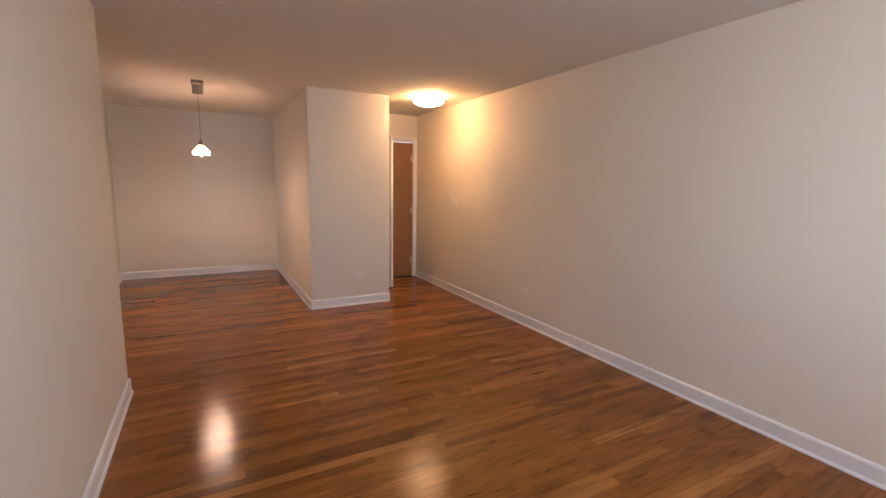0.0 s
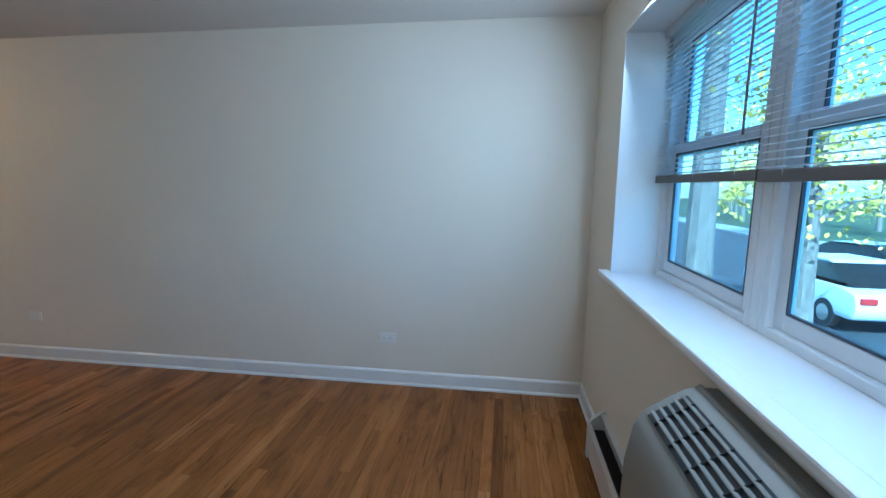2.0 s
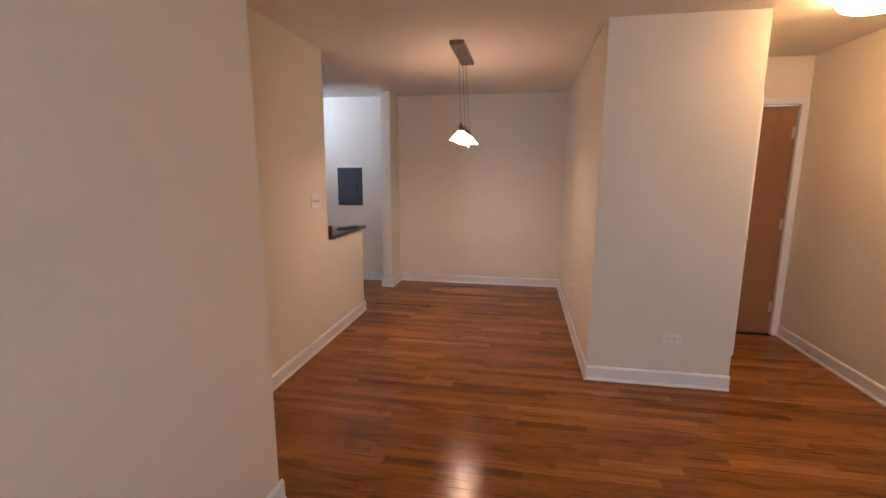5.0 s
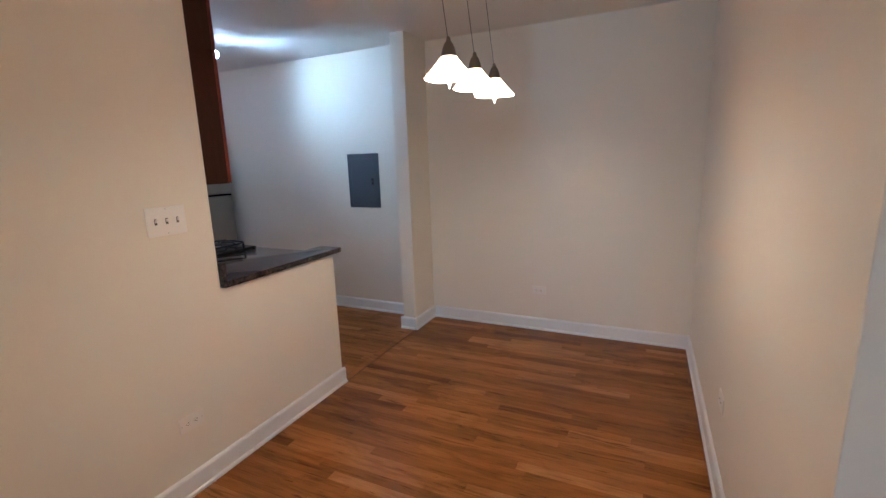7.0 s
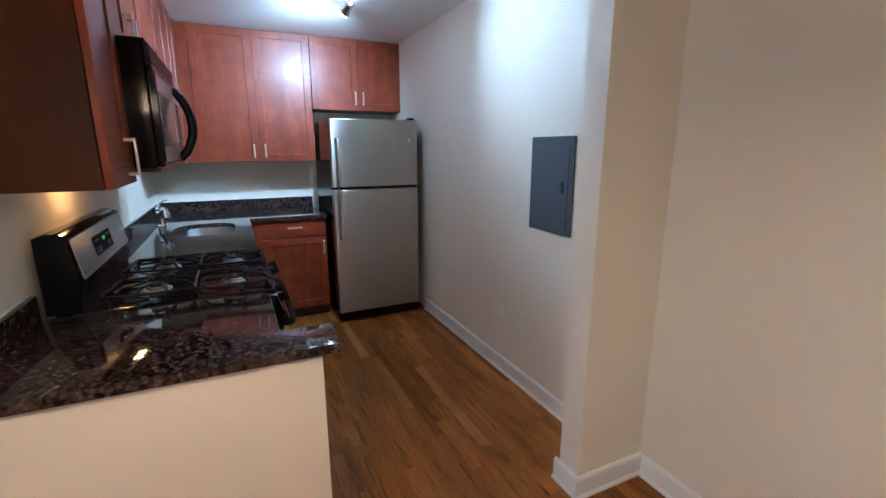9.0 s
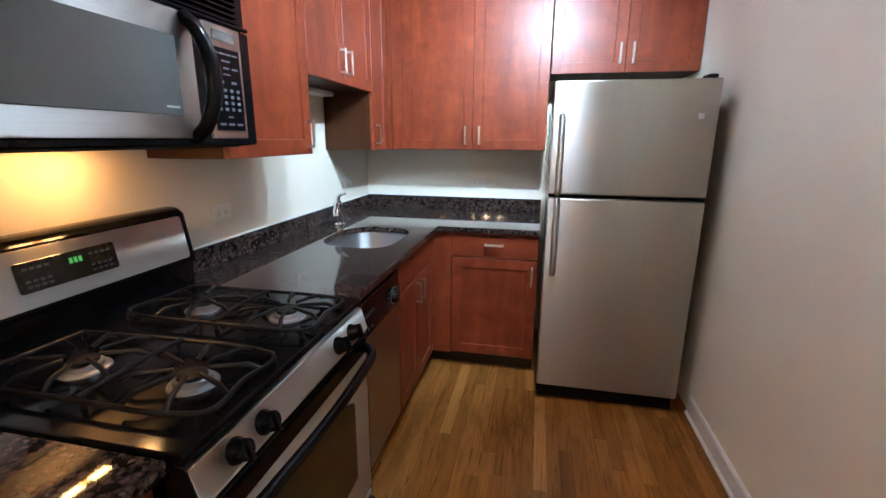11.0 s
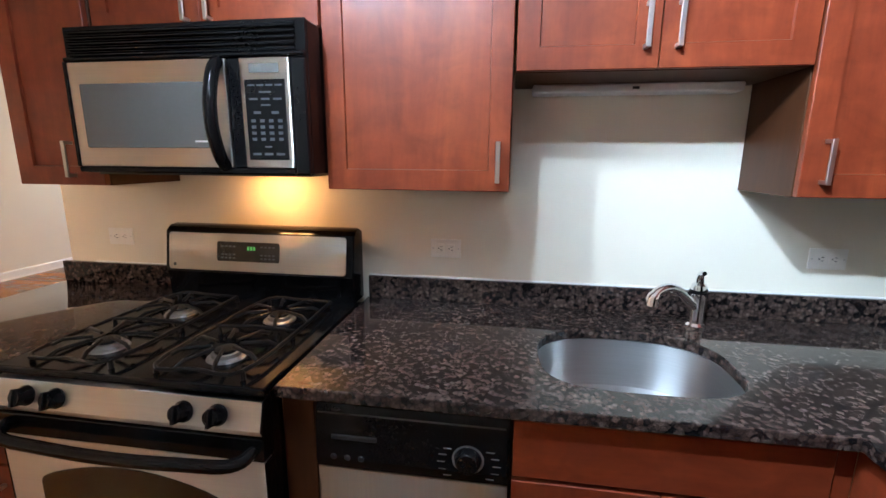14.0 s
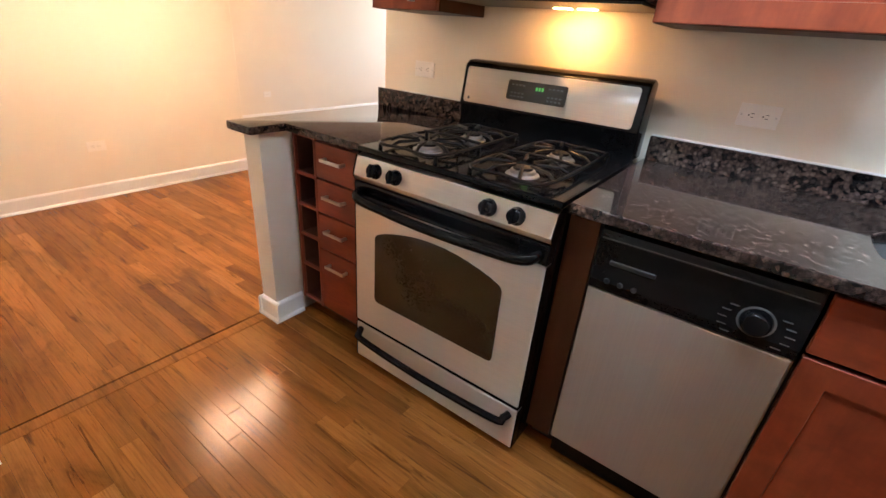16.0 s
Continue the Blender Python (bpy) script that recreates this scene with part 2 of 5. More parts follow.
def granite(name):
    m, nt, b = nodes_of(name)
    c = place_coords(nt)
    warp = nt.nodes.new("ShaderNodeTexNoise")
    warp.inputs["Scale"].default_value = 38.0
    nt.links.new(c, warp.inputs["Vector"])
    add = nt.nodes.new("ShaderNodeVectorMath")
    add.operation = "MULTIPLY_ADD"
    add.inputs[1].default_value = (0.010, 0.010, 0.010)
    nt.links.new(warp.outputs["Color"], add.inputs[0])
    nt.links.new(c, add.inputs[2])
    cells = nt.nodes.new("ShaderNodeTexVoronoi")
    cells.inputs["Scale"].default_value = 84.0
    cells.inputs["Randomness"].default_value = 1.0
    nt.links.new(add.outputs[0], cells.inputs["Vector"])
    sep = nt.nodes.new("ShaderNodeSeparateColor")
    nt.links.new(cells.outputs["Color"], sep.inputs[0])
    flakes = ramp(nt, sep.outputs[0], [(0.0, (0.010, 0.009, 0.010)), (0.20, (0.016, 0.012, 0.012)), (0.36, (0.046, 0.030, 0.026)), (0.72, (0.082, 0.054, 0.046)), (1.0, (0.125, 0.090, 0.077))])
    edge = ramp(nt, cells.outputs["Distance"], [(0.32, (1, 1, 1)), (0.70, (0.18, 0.165, 0.17))])
    base = mixed(nt, flakes, edge, 0.65, "MULTIPLY")
    fine = noise_of(nt, c, 420, 2)
    base = mixed(nt, base, ramp(nt, fine, [(0.35, (0.4, 0.4, 0.4)), (0.7, (1.6, 1.55, 1.5))]), 0.8, "MULTIPLY")
    cloud = noise_of(nt, c, 7, 3)
    base = mixed(nt, base, ramp(nt, cloud, [(0.3, (0.6, 0.6, 0.65)), (0.7, (1.25, 1.2, 1.15))]), 0.8, "MULTIPLY")
    nt.links.new(base, b.inputs["Base Color"])
    b.inputs["Roughness"].default_value = 0.05
    b.inputs["Specular IOR Level"].default_value = 0.37
    return m


def brushed(name, colour, rough, stretch, aniso=0.97):
    m, nt, b = nodes_of(name)
    c = place_coords(nt, stretch)
    line = noise_of(nt, c, 1.0, 3, 0.7)
    big = noise_of(nt, place_coords(nt), 2.5, 3)
    base = ramp(nt, line, [(0.3, tuple(0.95 * v for v in colour)), (0.7, tuple(min(1, 1.03 * v) for v in colour))])
    nt.links.new(base, b.inputs["Base Color"])
    b.inputs["Metallic"].default_value = 1.0
    rr = nt.nodes.new("ShaderNodeMapRange")
    rr.inputs["To Min"].default_value, rr.inputs["To Max"].default_value = rough * 0.95, rough * 1.05
    nt.links.new(big, rr.inputs[0])
    nt.links.new(rr.outputs[0], b.inputs["Roughness"])
    b.inputs["Anisotropic"].default_value = aniso
    b.inputs["Anisotropic Rotation"].default_value = 0.25
    tan = nt.nodes.new("ShaderNodeTangent")
    tan.direction_type, tan.axis = "RADIAL", "Z"
    nt.links.new(tan.outputs[0], b.inputs["Tangent"])
    bumped(nt, b, line, 0.03, 0.001)
    return m


def clear_glass(name, tint=(1, 1, 1)):
    m = bpy.data.materials.new(name)
    m.use_nodes = True
    nt = m.node_tree
    nt.nodes.clear()
    out, tr, gl, fr, pw, mx = [nt.nodes.new("ShaderNode" + k) for k in ("OutputMaterial", "BsdfTransparent", "BsdfGlossy", "LayerWeight", "Math", "MixShader")]
    tr.inputs[0].default_value = (*tint, 1)
    gl.inputs["Roughness"].default_value = 0.02
    pw.operation = "POWER"
    pw.inputs[1].default_value = 4.0
    nt.links.new(fr.outputs["Facing"], pw.inputs[0])
    nt.links.new(pw.outputs[0], mx.inputs[0])
    nt.links.new(tr.outputs[0], mx.inputs[1])
    nt.links.new(gl.outputs[0], mx.inputs[2])
    nt.links.new(mx.outputs[0], out.inputs[0])
    return m


PAINT = surface("wall_paint", (0.79, 0.722, 0.605), 0.62, vary=0.018, scale=0.7, grain=210, bump=0.16, dist=0.0012)
CEILING = surface("ceiling_paint", (0.79, 0.76, 0.71), 0.8, vary=0.02, scale=0.9, grain=160, bump=0.2, dist=0.0015)
TRIM = surface("trim_paint", (0.80, 0.79, 0.77), 0.32, vary=0.02, scale=2, grain=60, bump=0.05)
PLATE = surface("plate_plastic", (0.83, 0.80, 0.745), 0.3, vary=0.02, bump=0.0)
PAINTED = surface("painted_plate", (0.81, 0.762, 0.685), 0.4, vary=0.02, bump=0.05)
SLOT = surface("slot_dark", (0.03, 0.03, 0.03), 0.6, bump=0.0)
OAK = plank_wood("oak_floor", [(0.0, (0.185, 0.064, 0.0140)), (0.10, (0.262, 0.097, 0.0212)), (0.65, (0.318, 0.121, 0.0270)), (0.9, (0.39, 0.156, 0.0360)), (1.0, (0.45, 0.193, 0.0490))], 0.15)
JOINT = surface("floor_joint", (0.03, 0.014, 0.007), 0.7, bump=0.0)
CHERRY, CHERRY_X = cabinet_wood("cherry_stain"), cabinet_wood("cherry_stain_across", True)
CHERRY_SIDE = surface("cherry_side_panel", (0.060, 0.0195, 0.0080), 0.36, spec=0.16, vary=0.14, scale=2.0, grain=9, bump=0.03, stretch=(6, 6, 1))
# Cubby lining darker than the cherry fronts: inner shade put into its colour.
CAB_IN_SHADED = surface("cabinet_inside_shaded", (0.055, 0.016, 0.008), 0.6, spec=0.2, vary=0.08)
TOE = surface("toe_kick", (0.03, 0.012, 0.008), 0.6)
GRANITE = granite("brown_granite")
STEEL_V = brushed("steel_upright", (0.42, 0.385, 0.34), 0.33, (260, 260, 2.0), 0.92)
STEEL_H = brushed("steel_across", (0.66, 0.63, 0.59), 0.42, (3.0, 260, 260))
SINK_STEEL = brushed("sink_steel", (0.47, 0.475, 0.48), 0.36, (6, 6, 200), 0.85)
NICKEL = surface("satin_nickel", (0.62, 0.60, 0.57), 0.3, 1.0, vary=0.04, bump=0.02)
NICKEL_DARK = surface("aged_nickel", (0.22, 0.185, 0.15), 0.34, 1.0, vary=0.06, bump=0.02)
ALUMINIUM = surface("burner_aluminium", (0.36, 0.36, 0.37), 0.5, 1.0, vary=0.1, bump=0.04)
CHROME = surface("chrome", (0.78, 0.78, 0.80), 0.08, 1.0, vary=0.02, bump=0.0)
BLACK = surface("black_enamel", (0.005, 0.005, 0.0055), 0.12, spec=0.16, vary=0.1, bump=0.0)
BLACK_MAT = surface("black_cast_iron", (0.006, 0.006, 0.0065), 0.36, spec=0.2, vary=0.2, grain=300, bump=0.25)
DARK_GLASS = surface("dark_glass", (0.02, 0.017, 0.012), 0.07, vary=0.1, bump=0.0)
OVEN_GLASS = surface("oven_glass", (0.028, 0.021, 0.011), 0.10, vary=0.1, bump=0.0)
MW_GLASS = surface("microwave_screen", (0.11, 0.11, 0.105), 0.15, vary=0.05, bump=0.0)
GREY_PANEL = surface("grey_enamel", (0.075, 0.092, 0.11), 0.42, 0.0, vary=0.04, grain=250, bump=0.08)
GREY_DARK = surface("grey_dark", (0.02, 0.022, 0.025), 0.4, bump=0.0)
DOOR_WOOD = surface("door_veneer", (0.30, 0.145, 0.062), 0.40, vary=0.08, scale=1.0, grain=6, bump=0.03, stretch=(7, 7, 1.0))
BLIND = surface("blind_slat", (0.85, 0.86, 0.87), 0.45, vary=0.02, bump=0.0)
bl = BLIND.node_tree
thin, both = bl.nodes.new("ShaderNodeBsdfTranslucent"), bl.nodes.new("ShaderNodeMixShader")
thin.inputs["Color"].default_value = (0.80, 0.84, 0.88, 1)
both.inputs[0].default_value = 0.45
bl.links.new(bl.nodes["Principled BSDF"].outputs[0], both.inputs[1])
bl.links.new(thin.outputs[0], both.inputs[2])
bl.links.new(both.outputs[0], bl.nodes["Material Output"].inputs["Surface"])
BLIND_RAIL = surface("blind_rail", (0.11, 0.09, 0.08), 0.5, vary=0.05, bump=0.0)
VINYL = surface("white_vinyl", (0.75, 0.77, 0.79), 0.35, vary=0.02, bump=0.02)
AC_BODY = surface("beige_plastic", (0.235, 0.22, 0.19), 0.5, vary=0.05, grain=300, bump=0.15)
HEATER = surface("heater_enamel", (0.62, 0.58, 0.52), 0.4, vary=0.06, bump=0.03)
GLASS = clear_glass("window_glass", (0.66, 0.90, 1.0))
MARK = surface("pale_key_print", (0.08, 0.087, 0.10), 0.5, bump=0.0)
INK = surface("ink", (0.12, 0.12, 0.12), 0.4, bump=0.0)
LOGO = surface("badge", (0.7, 0.7, 0.7), 0.3, 0.6, bump=0.0)
DOME_GLOW = glow("dome_glow", (1.0, 0.66, 0.30), 7.5)
DOME_BULB = glow("dome_bulb", (1.0, 0.62, 0.26), 50.0)
# Bulb light put into the glass as emission, graded from cap to rim.
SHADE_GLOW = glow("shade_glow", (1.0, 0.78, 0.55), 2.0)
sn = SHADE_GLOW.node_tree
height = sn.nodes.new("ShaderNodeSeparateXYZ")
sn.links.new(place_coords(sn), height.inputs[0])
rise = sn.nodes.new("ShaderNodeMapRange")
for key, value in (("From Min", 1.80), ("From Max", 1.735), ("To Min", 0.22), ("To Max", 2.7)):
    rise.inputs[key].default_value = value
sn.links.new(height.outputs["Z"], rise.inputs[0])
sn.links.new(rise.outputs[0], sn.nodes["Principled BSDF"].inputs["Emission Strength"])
BULB_GLOW = glow("bulb_glow", (1.0, 0.77, 0.52), 72.0)
SPOT_GLOW = glow("spot_glow", (0.58, 0.81, 1.0), 36.0)
HOOD_GLOW = glow("hood_glow", (1.0, 0.58, 0.2), 10.0)
CLOCK_GLOW = glow("clock_glow", (0.04, 0.7, 0.12), 0.03)

# ---- walls, floor, ceiling ----
T = 0.14


def structure(name, boxes, material, label, category, bev=0.0):
    bm = bmesh.new()
    for lo, hi in boxes:
        add_box(bm, lo, hi, bev)
    return part(name, bm, material, None, label, kind="structure", category=category)


WX0, WX1, SILL, HEAD = -2.70, -0.585, 0.97, 2.13
structure("wall_east", [((0, -0.3, 0), (T, Y_DOOR + T, CEIL))], PAINT, "long plain off-white painted living room wall", "wall")
structure("wall_south", [((WX1, -0.3, 0), (0, 0, CEIL)), ((X_WEST, -0.3, 0), (WX0, 0, CEIL)), ((WX0, -0.3, 0), (WX1, 0, SILL - 0.02)), ((WX0, -0.3, HEAD), (WX1, 0, CEIL))], PAINT, "off-white window wall with a deep opening", "wall")
structure("wall_west", [((X_SW - 0.14, -0.3, 0), (X_WEST, Y_WEST_END, CEIL))], PAINT, "off-white living room wall ending in an outer corner", "wall")
structure("wall_switch", [((X_SW - 0.12, Y_WEST_END, 0), (X_SW, K_S, CEIL))], PAINT, "off-white wall with switches beside the kitchen", "wall")
structure("wall_half", [((X_HW, K_S, 0), (X_SW, HW_END, COUNTER - 0.032))], PAINT, "off-white half wall under the bar counter", "half wall")
structure("wall_kitchen_south", [((K_W - T, K_S - 0.12, 0), (X_SW - 0.12, K_S, CEIL))], PAINT, "off-white kitchen wall behind the stove and sink", "wall")
structure("wall_kitchen_west", [((K_W - T, K_S, 0), (K_W, K_N + T, CEIL))], PAINT, "off-white kitchen end wall behind the refrigerator", "wall")
structure("wall_kitchen_north", [((K_W, K_N, 0), (WING_W, K_N + T, CEIL))], PAINT, "off-white kitchen wall with the breaker panel", "wall")
structure("wall_wing", [((WING_W, WING_S, 0), (X_SW + 0.012, Y_DIN, CEIL))], PAINT, "narrow off-white wing wall between dining area and kitchen", "wall", 0.002)
structure("wall_north", [((WING_W, Y_DIN, 0), (BLK_W, Y_DIN + T, CEIL))], PAINT, "off-white dining area end wall", "wall")
structure("wall_closet", [((BLK_W, BLK_S, 0), (BLK_E, Y_DIN + T, CEIL))], PAINT, "off-white closet block between dining area and entry", "wall", 0.002)
structure("wall_entry", [((BLK_E, Y_DOOR, 2.05), (0, Y_DOOR + T, CEIL)), ((-0.045, Y_DOOR, 0), (0, Y_DOOR + T, 2.05)), ((BLK_E, Y_DOOR, 0), (-0.875, Y_DOOR + T, 2.05))], PAINT, "off-white wall round the entry door", "wall")
structure("ceiling", [((K_W - T, -0.3, CEIL), (T, Y_DIN + T, CEIL + 0.12))], CEILING, "plain off-white painted ceiling", "ceiling")
structure("floor", [((K_W - T, -0.3, -0.12), (T, Y_DIN + T + 0.1, -0.006))], JOINT, "dark sub-floor between the oak boards", "floor")


def baseboard(runs):
    """Painted boards with a cap and a shoe along wall faces: (x0, y0, x1, y1, nx, ny)."""
    shape = [(0, 0), (0.022, 0), (0.021, 0.010), (0.013, 0.019), (0.013, 0.090), (0.009, 0.098), (0.004, 0.103), (0, 0.104)]
    for x0, y0, x1, y1, nx, ny in runs:
        bm = bmesh.new()
        d = Vector((x1 - x0, y1 - y0, 0)).normalized()
        ends = []
        for px, py in ((x0, y0), (x1, y1)):
            ends.append([bm.verts.new((px + nx * u, py + ny * u, w)) for u, w in shape])
        n = len(shape)
        for k in range(n):
            bm.faces.new((ends[0][k], ends[0][(k + 1) % n], ends[1][(k + 1) % n], ends[1][k]))
        bm.faces.new(ends[0])
        bm.faces.new(ends[1][::-1])
        bmesh.ops.recalc_face_normals(bm, faces=bm.faces)
        part("baseboard", bm, TRIM, None, "white painted wooden baseboard with a shoe moulding", kind="structure", category="baseboard")


o = 0.022
baseboard([
    (0, 0, 0, Y_DOOR - 0.02, -1, 0), (-0.022, 0, -0.70, 0, 0, 1),
    (X_WEST, 0.1, X_WEST, Y_WEST_END + o, 1, 0), (X_WEST, Y_WEST_END, X_SW, Y_WEST_END, 0, 1),
    (X_SW, Y_WEST_END + o, X_SW, HW_END + o, 1, 0), (X_SW, HW_END, X_HW - o, HW_END, 0, 1), (X_HW, HW_END, X_HW, 6.74, -1, 0),
    (BLK_W, BLK_S, BLK_E + 0.003, BLK_S, 0, -1), (BLK_W, BLK_S - o, BLK_W, Y_DIN - o, -1, 0), (BLK_W, Y_DIN, X_SW + 0.034, Y_DIN, 0, -1),
    (X_SW + 0.012, Y_DIN, X_SW + 0.012, WING_S - o, 1, 0), (X_SW + 0.012, WING_S, WING_W - o, WING_S, 0, -1), (WING_W, WING_S, WING_W, K_N - o, -1, 0),
    (WING_W - o, K_N, -6.34, K_N, 0, -1),
])

# ---- lamps of the place ----
def spot(at, aim, watts, colour, size=100, blend=0.7, radius=0.02):
    ob = new("spot_lamp", bpy.data.lights.new("spot_lamp", "SPOT"))
    ob.data.energy, ob.data.color, ob.data.spot_size, ob.data.spot_blend, ob.data.shadow_soft_size = watts, colour, radians(size), blend, radius
    ob.matrix_world = look(at, aim)
    return ob

# ---- window ----
GASKET = surface("glazing_gasket", (0.06, 0.08, 0.10), 0.6, bump=0.0)


def window():
    w = thing("window_1", (-1.64, -0.2, SILL), "white vinyl double window set deep in the wall", "window", kind="structure")
    bm = bmesh.new()
    add_box(bm, (WX0 - 0.085, -0.30, SILL - 0.03), (WX1 + 0.085, 0.0, SILL), 0.006)
    add_box(bm, (WX0 - 0.085, -0.012, SILL - 0.03), (WX1 + 0.085, 0.048, SILL), 0.008, 2)
    part("window_sill", bm, TRIM, w, "deep white painted sill")
    bm = bmesh.new()
    add_box(bm, (WX1 - 0.004, -0.29, SILL), (WX1, 0.001, HEAD))
    add_box(bm, (WX0, -0.29, SILL), (WX0 + 0.004, 0.001, HEAD))
    add_box(bm, (WX0 + 0.004, -0.29, HEAD - 0.004), (WX1 - 0.004, 0.001, HEAD))
    part("reveal", bm, TRIM, w, "white painted reveal")
    left, right, mull = WX0, WX1, (-1.447, -1.499)
    y0, y1 = -0.29, -0.215
    bm = bmesh.new()
    add_box(bm, (mull[1], y0, SILL), (mull[0], y1, HEAD - 0.004), 0.004)
    part("mullion", bm, VINYL, w)
    for a, b in ((mull[0], right - 0.004), (left + 0.004, mull[1])):
        bm = bmesh.new()
        f = 0.035
        add_box(bm, (a, y0, SILL), (a + f, y1, HEAD - 0.004), 0.003)
        add_box(bm, (b - f, y0, SILL), (b, y1, HEAD - 0.004), 0.003)
        add_box(bm, (a + f, y0, SILL), (b - f, y1, SILL + 0.03), 0.003)
        add_box(bm, (a + f, y0, HEAD - 0.034), (b - f, y1, HEAD - 0.004), 0.003)
        fr = part("window_frame", bm, VINYL, w)
        for z0, z1, yy, nm in ((SILL + 0.03, 1.60, -0.248, "lower_sash"), (1.55, HEAD - 0.034, -0.278, "upper_sash")):
            bm = bmesh.new()
            s = 0.05
            add_box(bm, (a + f, yy - 0.013, z0), (a + f + s, yy + 0.013, z1), 0.004)
            add_box(bm, (b - f - s, yy - 0.013, z0), (b - f, yy + 0.013, z1), 0.004)
            add_box(bm, (a + f + s, yy - 0.013, z0), (b - f - s, yy + 0.013, z0 + s), 0.004)
            add_box(bm, (a + f + s, yy - 0.013, z1 - 0.042), (b - f - s, yy + 0.013, z1), 0.004)
            sash = part(nm, bm, VINYL, w)
            pane = part("pane", box((a + f + s, yy - 0.003, z0 + s), (b - f - s, yy + 0.003, z1 - 0.042)), GLASS, sash)
            pane.visible_shadow = False
            bm = bmesh.new()
            g0, g1, h0, h1 = a + f + s, b - f - s, z0 + s, z1 - 0.042
            for lo, hi in (((g0, h0), (g0 + 0.007, h1)), ((g1 - 0.007, h0), (g1, h1)), ((g0 + 0.007, h0), (g1 - 0.007, h0 + 0.007)), ((g0 + 0.007, h1 - 0.007), (g1 - 0.007, h1))):
                add_box(bm, (lo[0], yy + 0.0035, lo[1]), (hi[0], yy + 0.012, hi[1]))
            part("gasket", bm, GASKET, sash, "dark glazing gasket")
        bm = box(((a + b) / 2 - 0.03, -0.235, 1.60), ((a + b) / 2 + 0.03, -0.222, 1.615), 0.003)
        part("sash_lock", bm, NICKEL, w)


def blind(x0, x1, bottom):
    b = thing("window_blind", ((x0 + x1) / 2, -0.19, bottom), "white metal mini blind pulled halfway down in the window", "blind", "window blinds")
    part("head_rail", box((x0, -0.208, HEAD - 0.04), (x1, -0.172, HEAD - 0.006), 0.003), BLIND, b)
    part("bottom_rail", box((x0, -0.204, bottom), (x1, -0.176, bottom + 0.034), 0.005, 2), BLIND_RAIL, b, "taupe bottom rail")
    z = bottom + 0.042
    made = None
    while z < HEAD - 0.05:
        if made is None:
            bm = bmesh.new()
            rows = []
            for k in range(5):
                u = k / 4 - 0.5
                rows.append([bm.verts.new((x, -0.19 + u * 0.0235, z + 0.0022 * (1 - 4 * u * u) - u * 0.0065)) for x in (x0 + 0.003, x1 - 0.003)])
            for r, s in zip(rows, rows[1:]):
                bm.faces.new((r[0], r[1], s[1], s[0]))
            bmesh.ops.solidify(bm, geom=bm.faces[:], thickness=0.0008)
            made, first = part("slat", bm, BLIND, b), z
        else:
            s = made.copy()
            scene.collection.objects.link(s)
            s.location = made.location + Vector((0, 0, z - first))
            origin[s.name] = origin[b.name]
        z += 0.0215
    for x in (x0 + 0.12, (x0 + x1) / 2, x1 - 0.12):
        bm = bmesh.new()
        for y in (-0.2035, -0.1765):
            add_tube(bm, [(x, y, bottom + 0.02), (x, y, HEAD - 0.04)], 0.0009, 5)
        part("ladder_cord", bm, BLIND, b)
    part("wand", add_tube(bmesh.new(), [(x0 + 0.07, -0.166, HEAD - 0.05), (x0 + 0.068, -0.164, bottom + 0.14)], 0.004, 6), BLIND_RAIL, b, "thin tilt wand")


window()
blind(-1.470, WX1 - 0.012, 1.422)
blind(WX0 + 0.012, -1.480, 1.418)


# ---- heater and air conditioner under the window ----
def air_conditioner():
    x0, x1 = -2.465, -1.745
    ac = thing("air_conditioner", ((x0 + x1) / 2, 0.1, 0.43), "beige plastic through-wall air conditioner under the window sill", "air conditioner")
    side = [(0.0, 0.42), (0.195, 0.44), (0.22, 0.50), (0.215, 0.68), (0.197, 0.78), (0.172, 0.825), (0.082, 0.885), (0.055, 0.895), (0.0, 0.895)]
    body = add_prism(bmesh.new(), side, x0, x1, "x", 0.012, 3)
    part("housing", body, AC_BODY, ac, smooth=True)
    d = Vector((0, 0.09, -0.06)).normalized()
    n = Vector((0, 0.06, 0.09)).normalized()
    top = Vector((0, 0.088, 0.8815))
    m = Matrix(((1, 0, 0), (0, d.y, n.y), (0, d.z, n.z)))

    def lie(bm, at):
        bmesh.ops.transform(bm, matrix=Matrix.Translation(at) @ m.to_4x4(), verts=bm.verts)
        return bm
    part("grille_recess", lie(box((x0 + 0.04, -0.006, -0.030), (x1 - 0.04, 0.104, 0.002)), top), GREY_DARK, ac, "dark grille opening")
    for k in range(5):
        part("louver", lie(add_prism(bmesh.new(), [(0.0 + 0.0205 * k, 0.001), (0.006 + 0.0205 * k, 0.001), (0.0105 + 0.0205 * k, 0.011), (0.0075 + 0.0205 * k, 0.012)], x0 + 0.042, x1 - 0.042, "x"), top), AC_BODY, ac)
    for k in range(7):
        x = x0 + 0.075 + k * 0.092
        part("rib", lie(box((x, -0.004, 0.0005), (x + 0.003, 0.102, 0.0085)), top), GREY_DARK, ac)
    part("rear_ridge", add_tube(bmesh.new(), [(x0 + 0.01, 0.044, 0.894), (x1 - 0.01, 0.044, 0.894)], 0.010, 10), AC_BODY, ac, smooth=True)


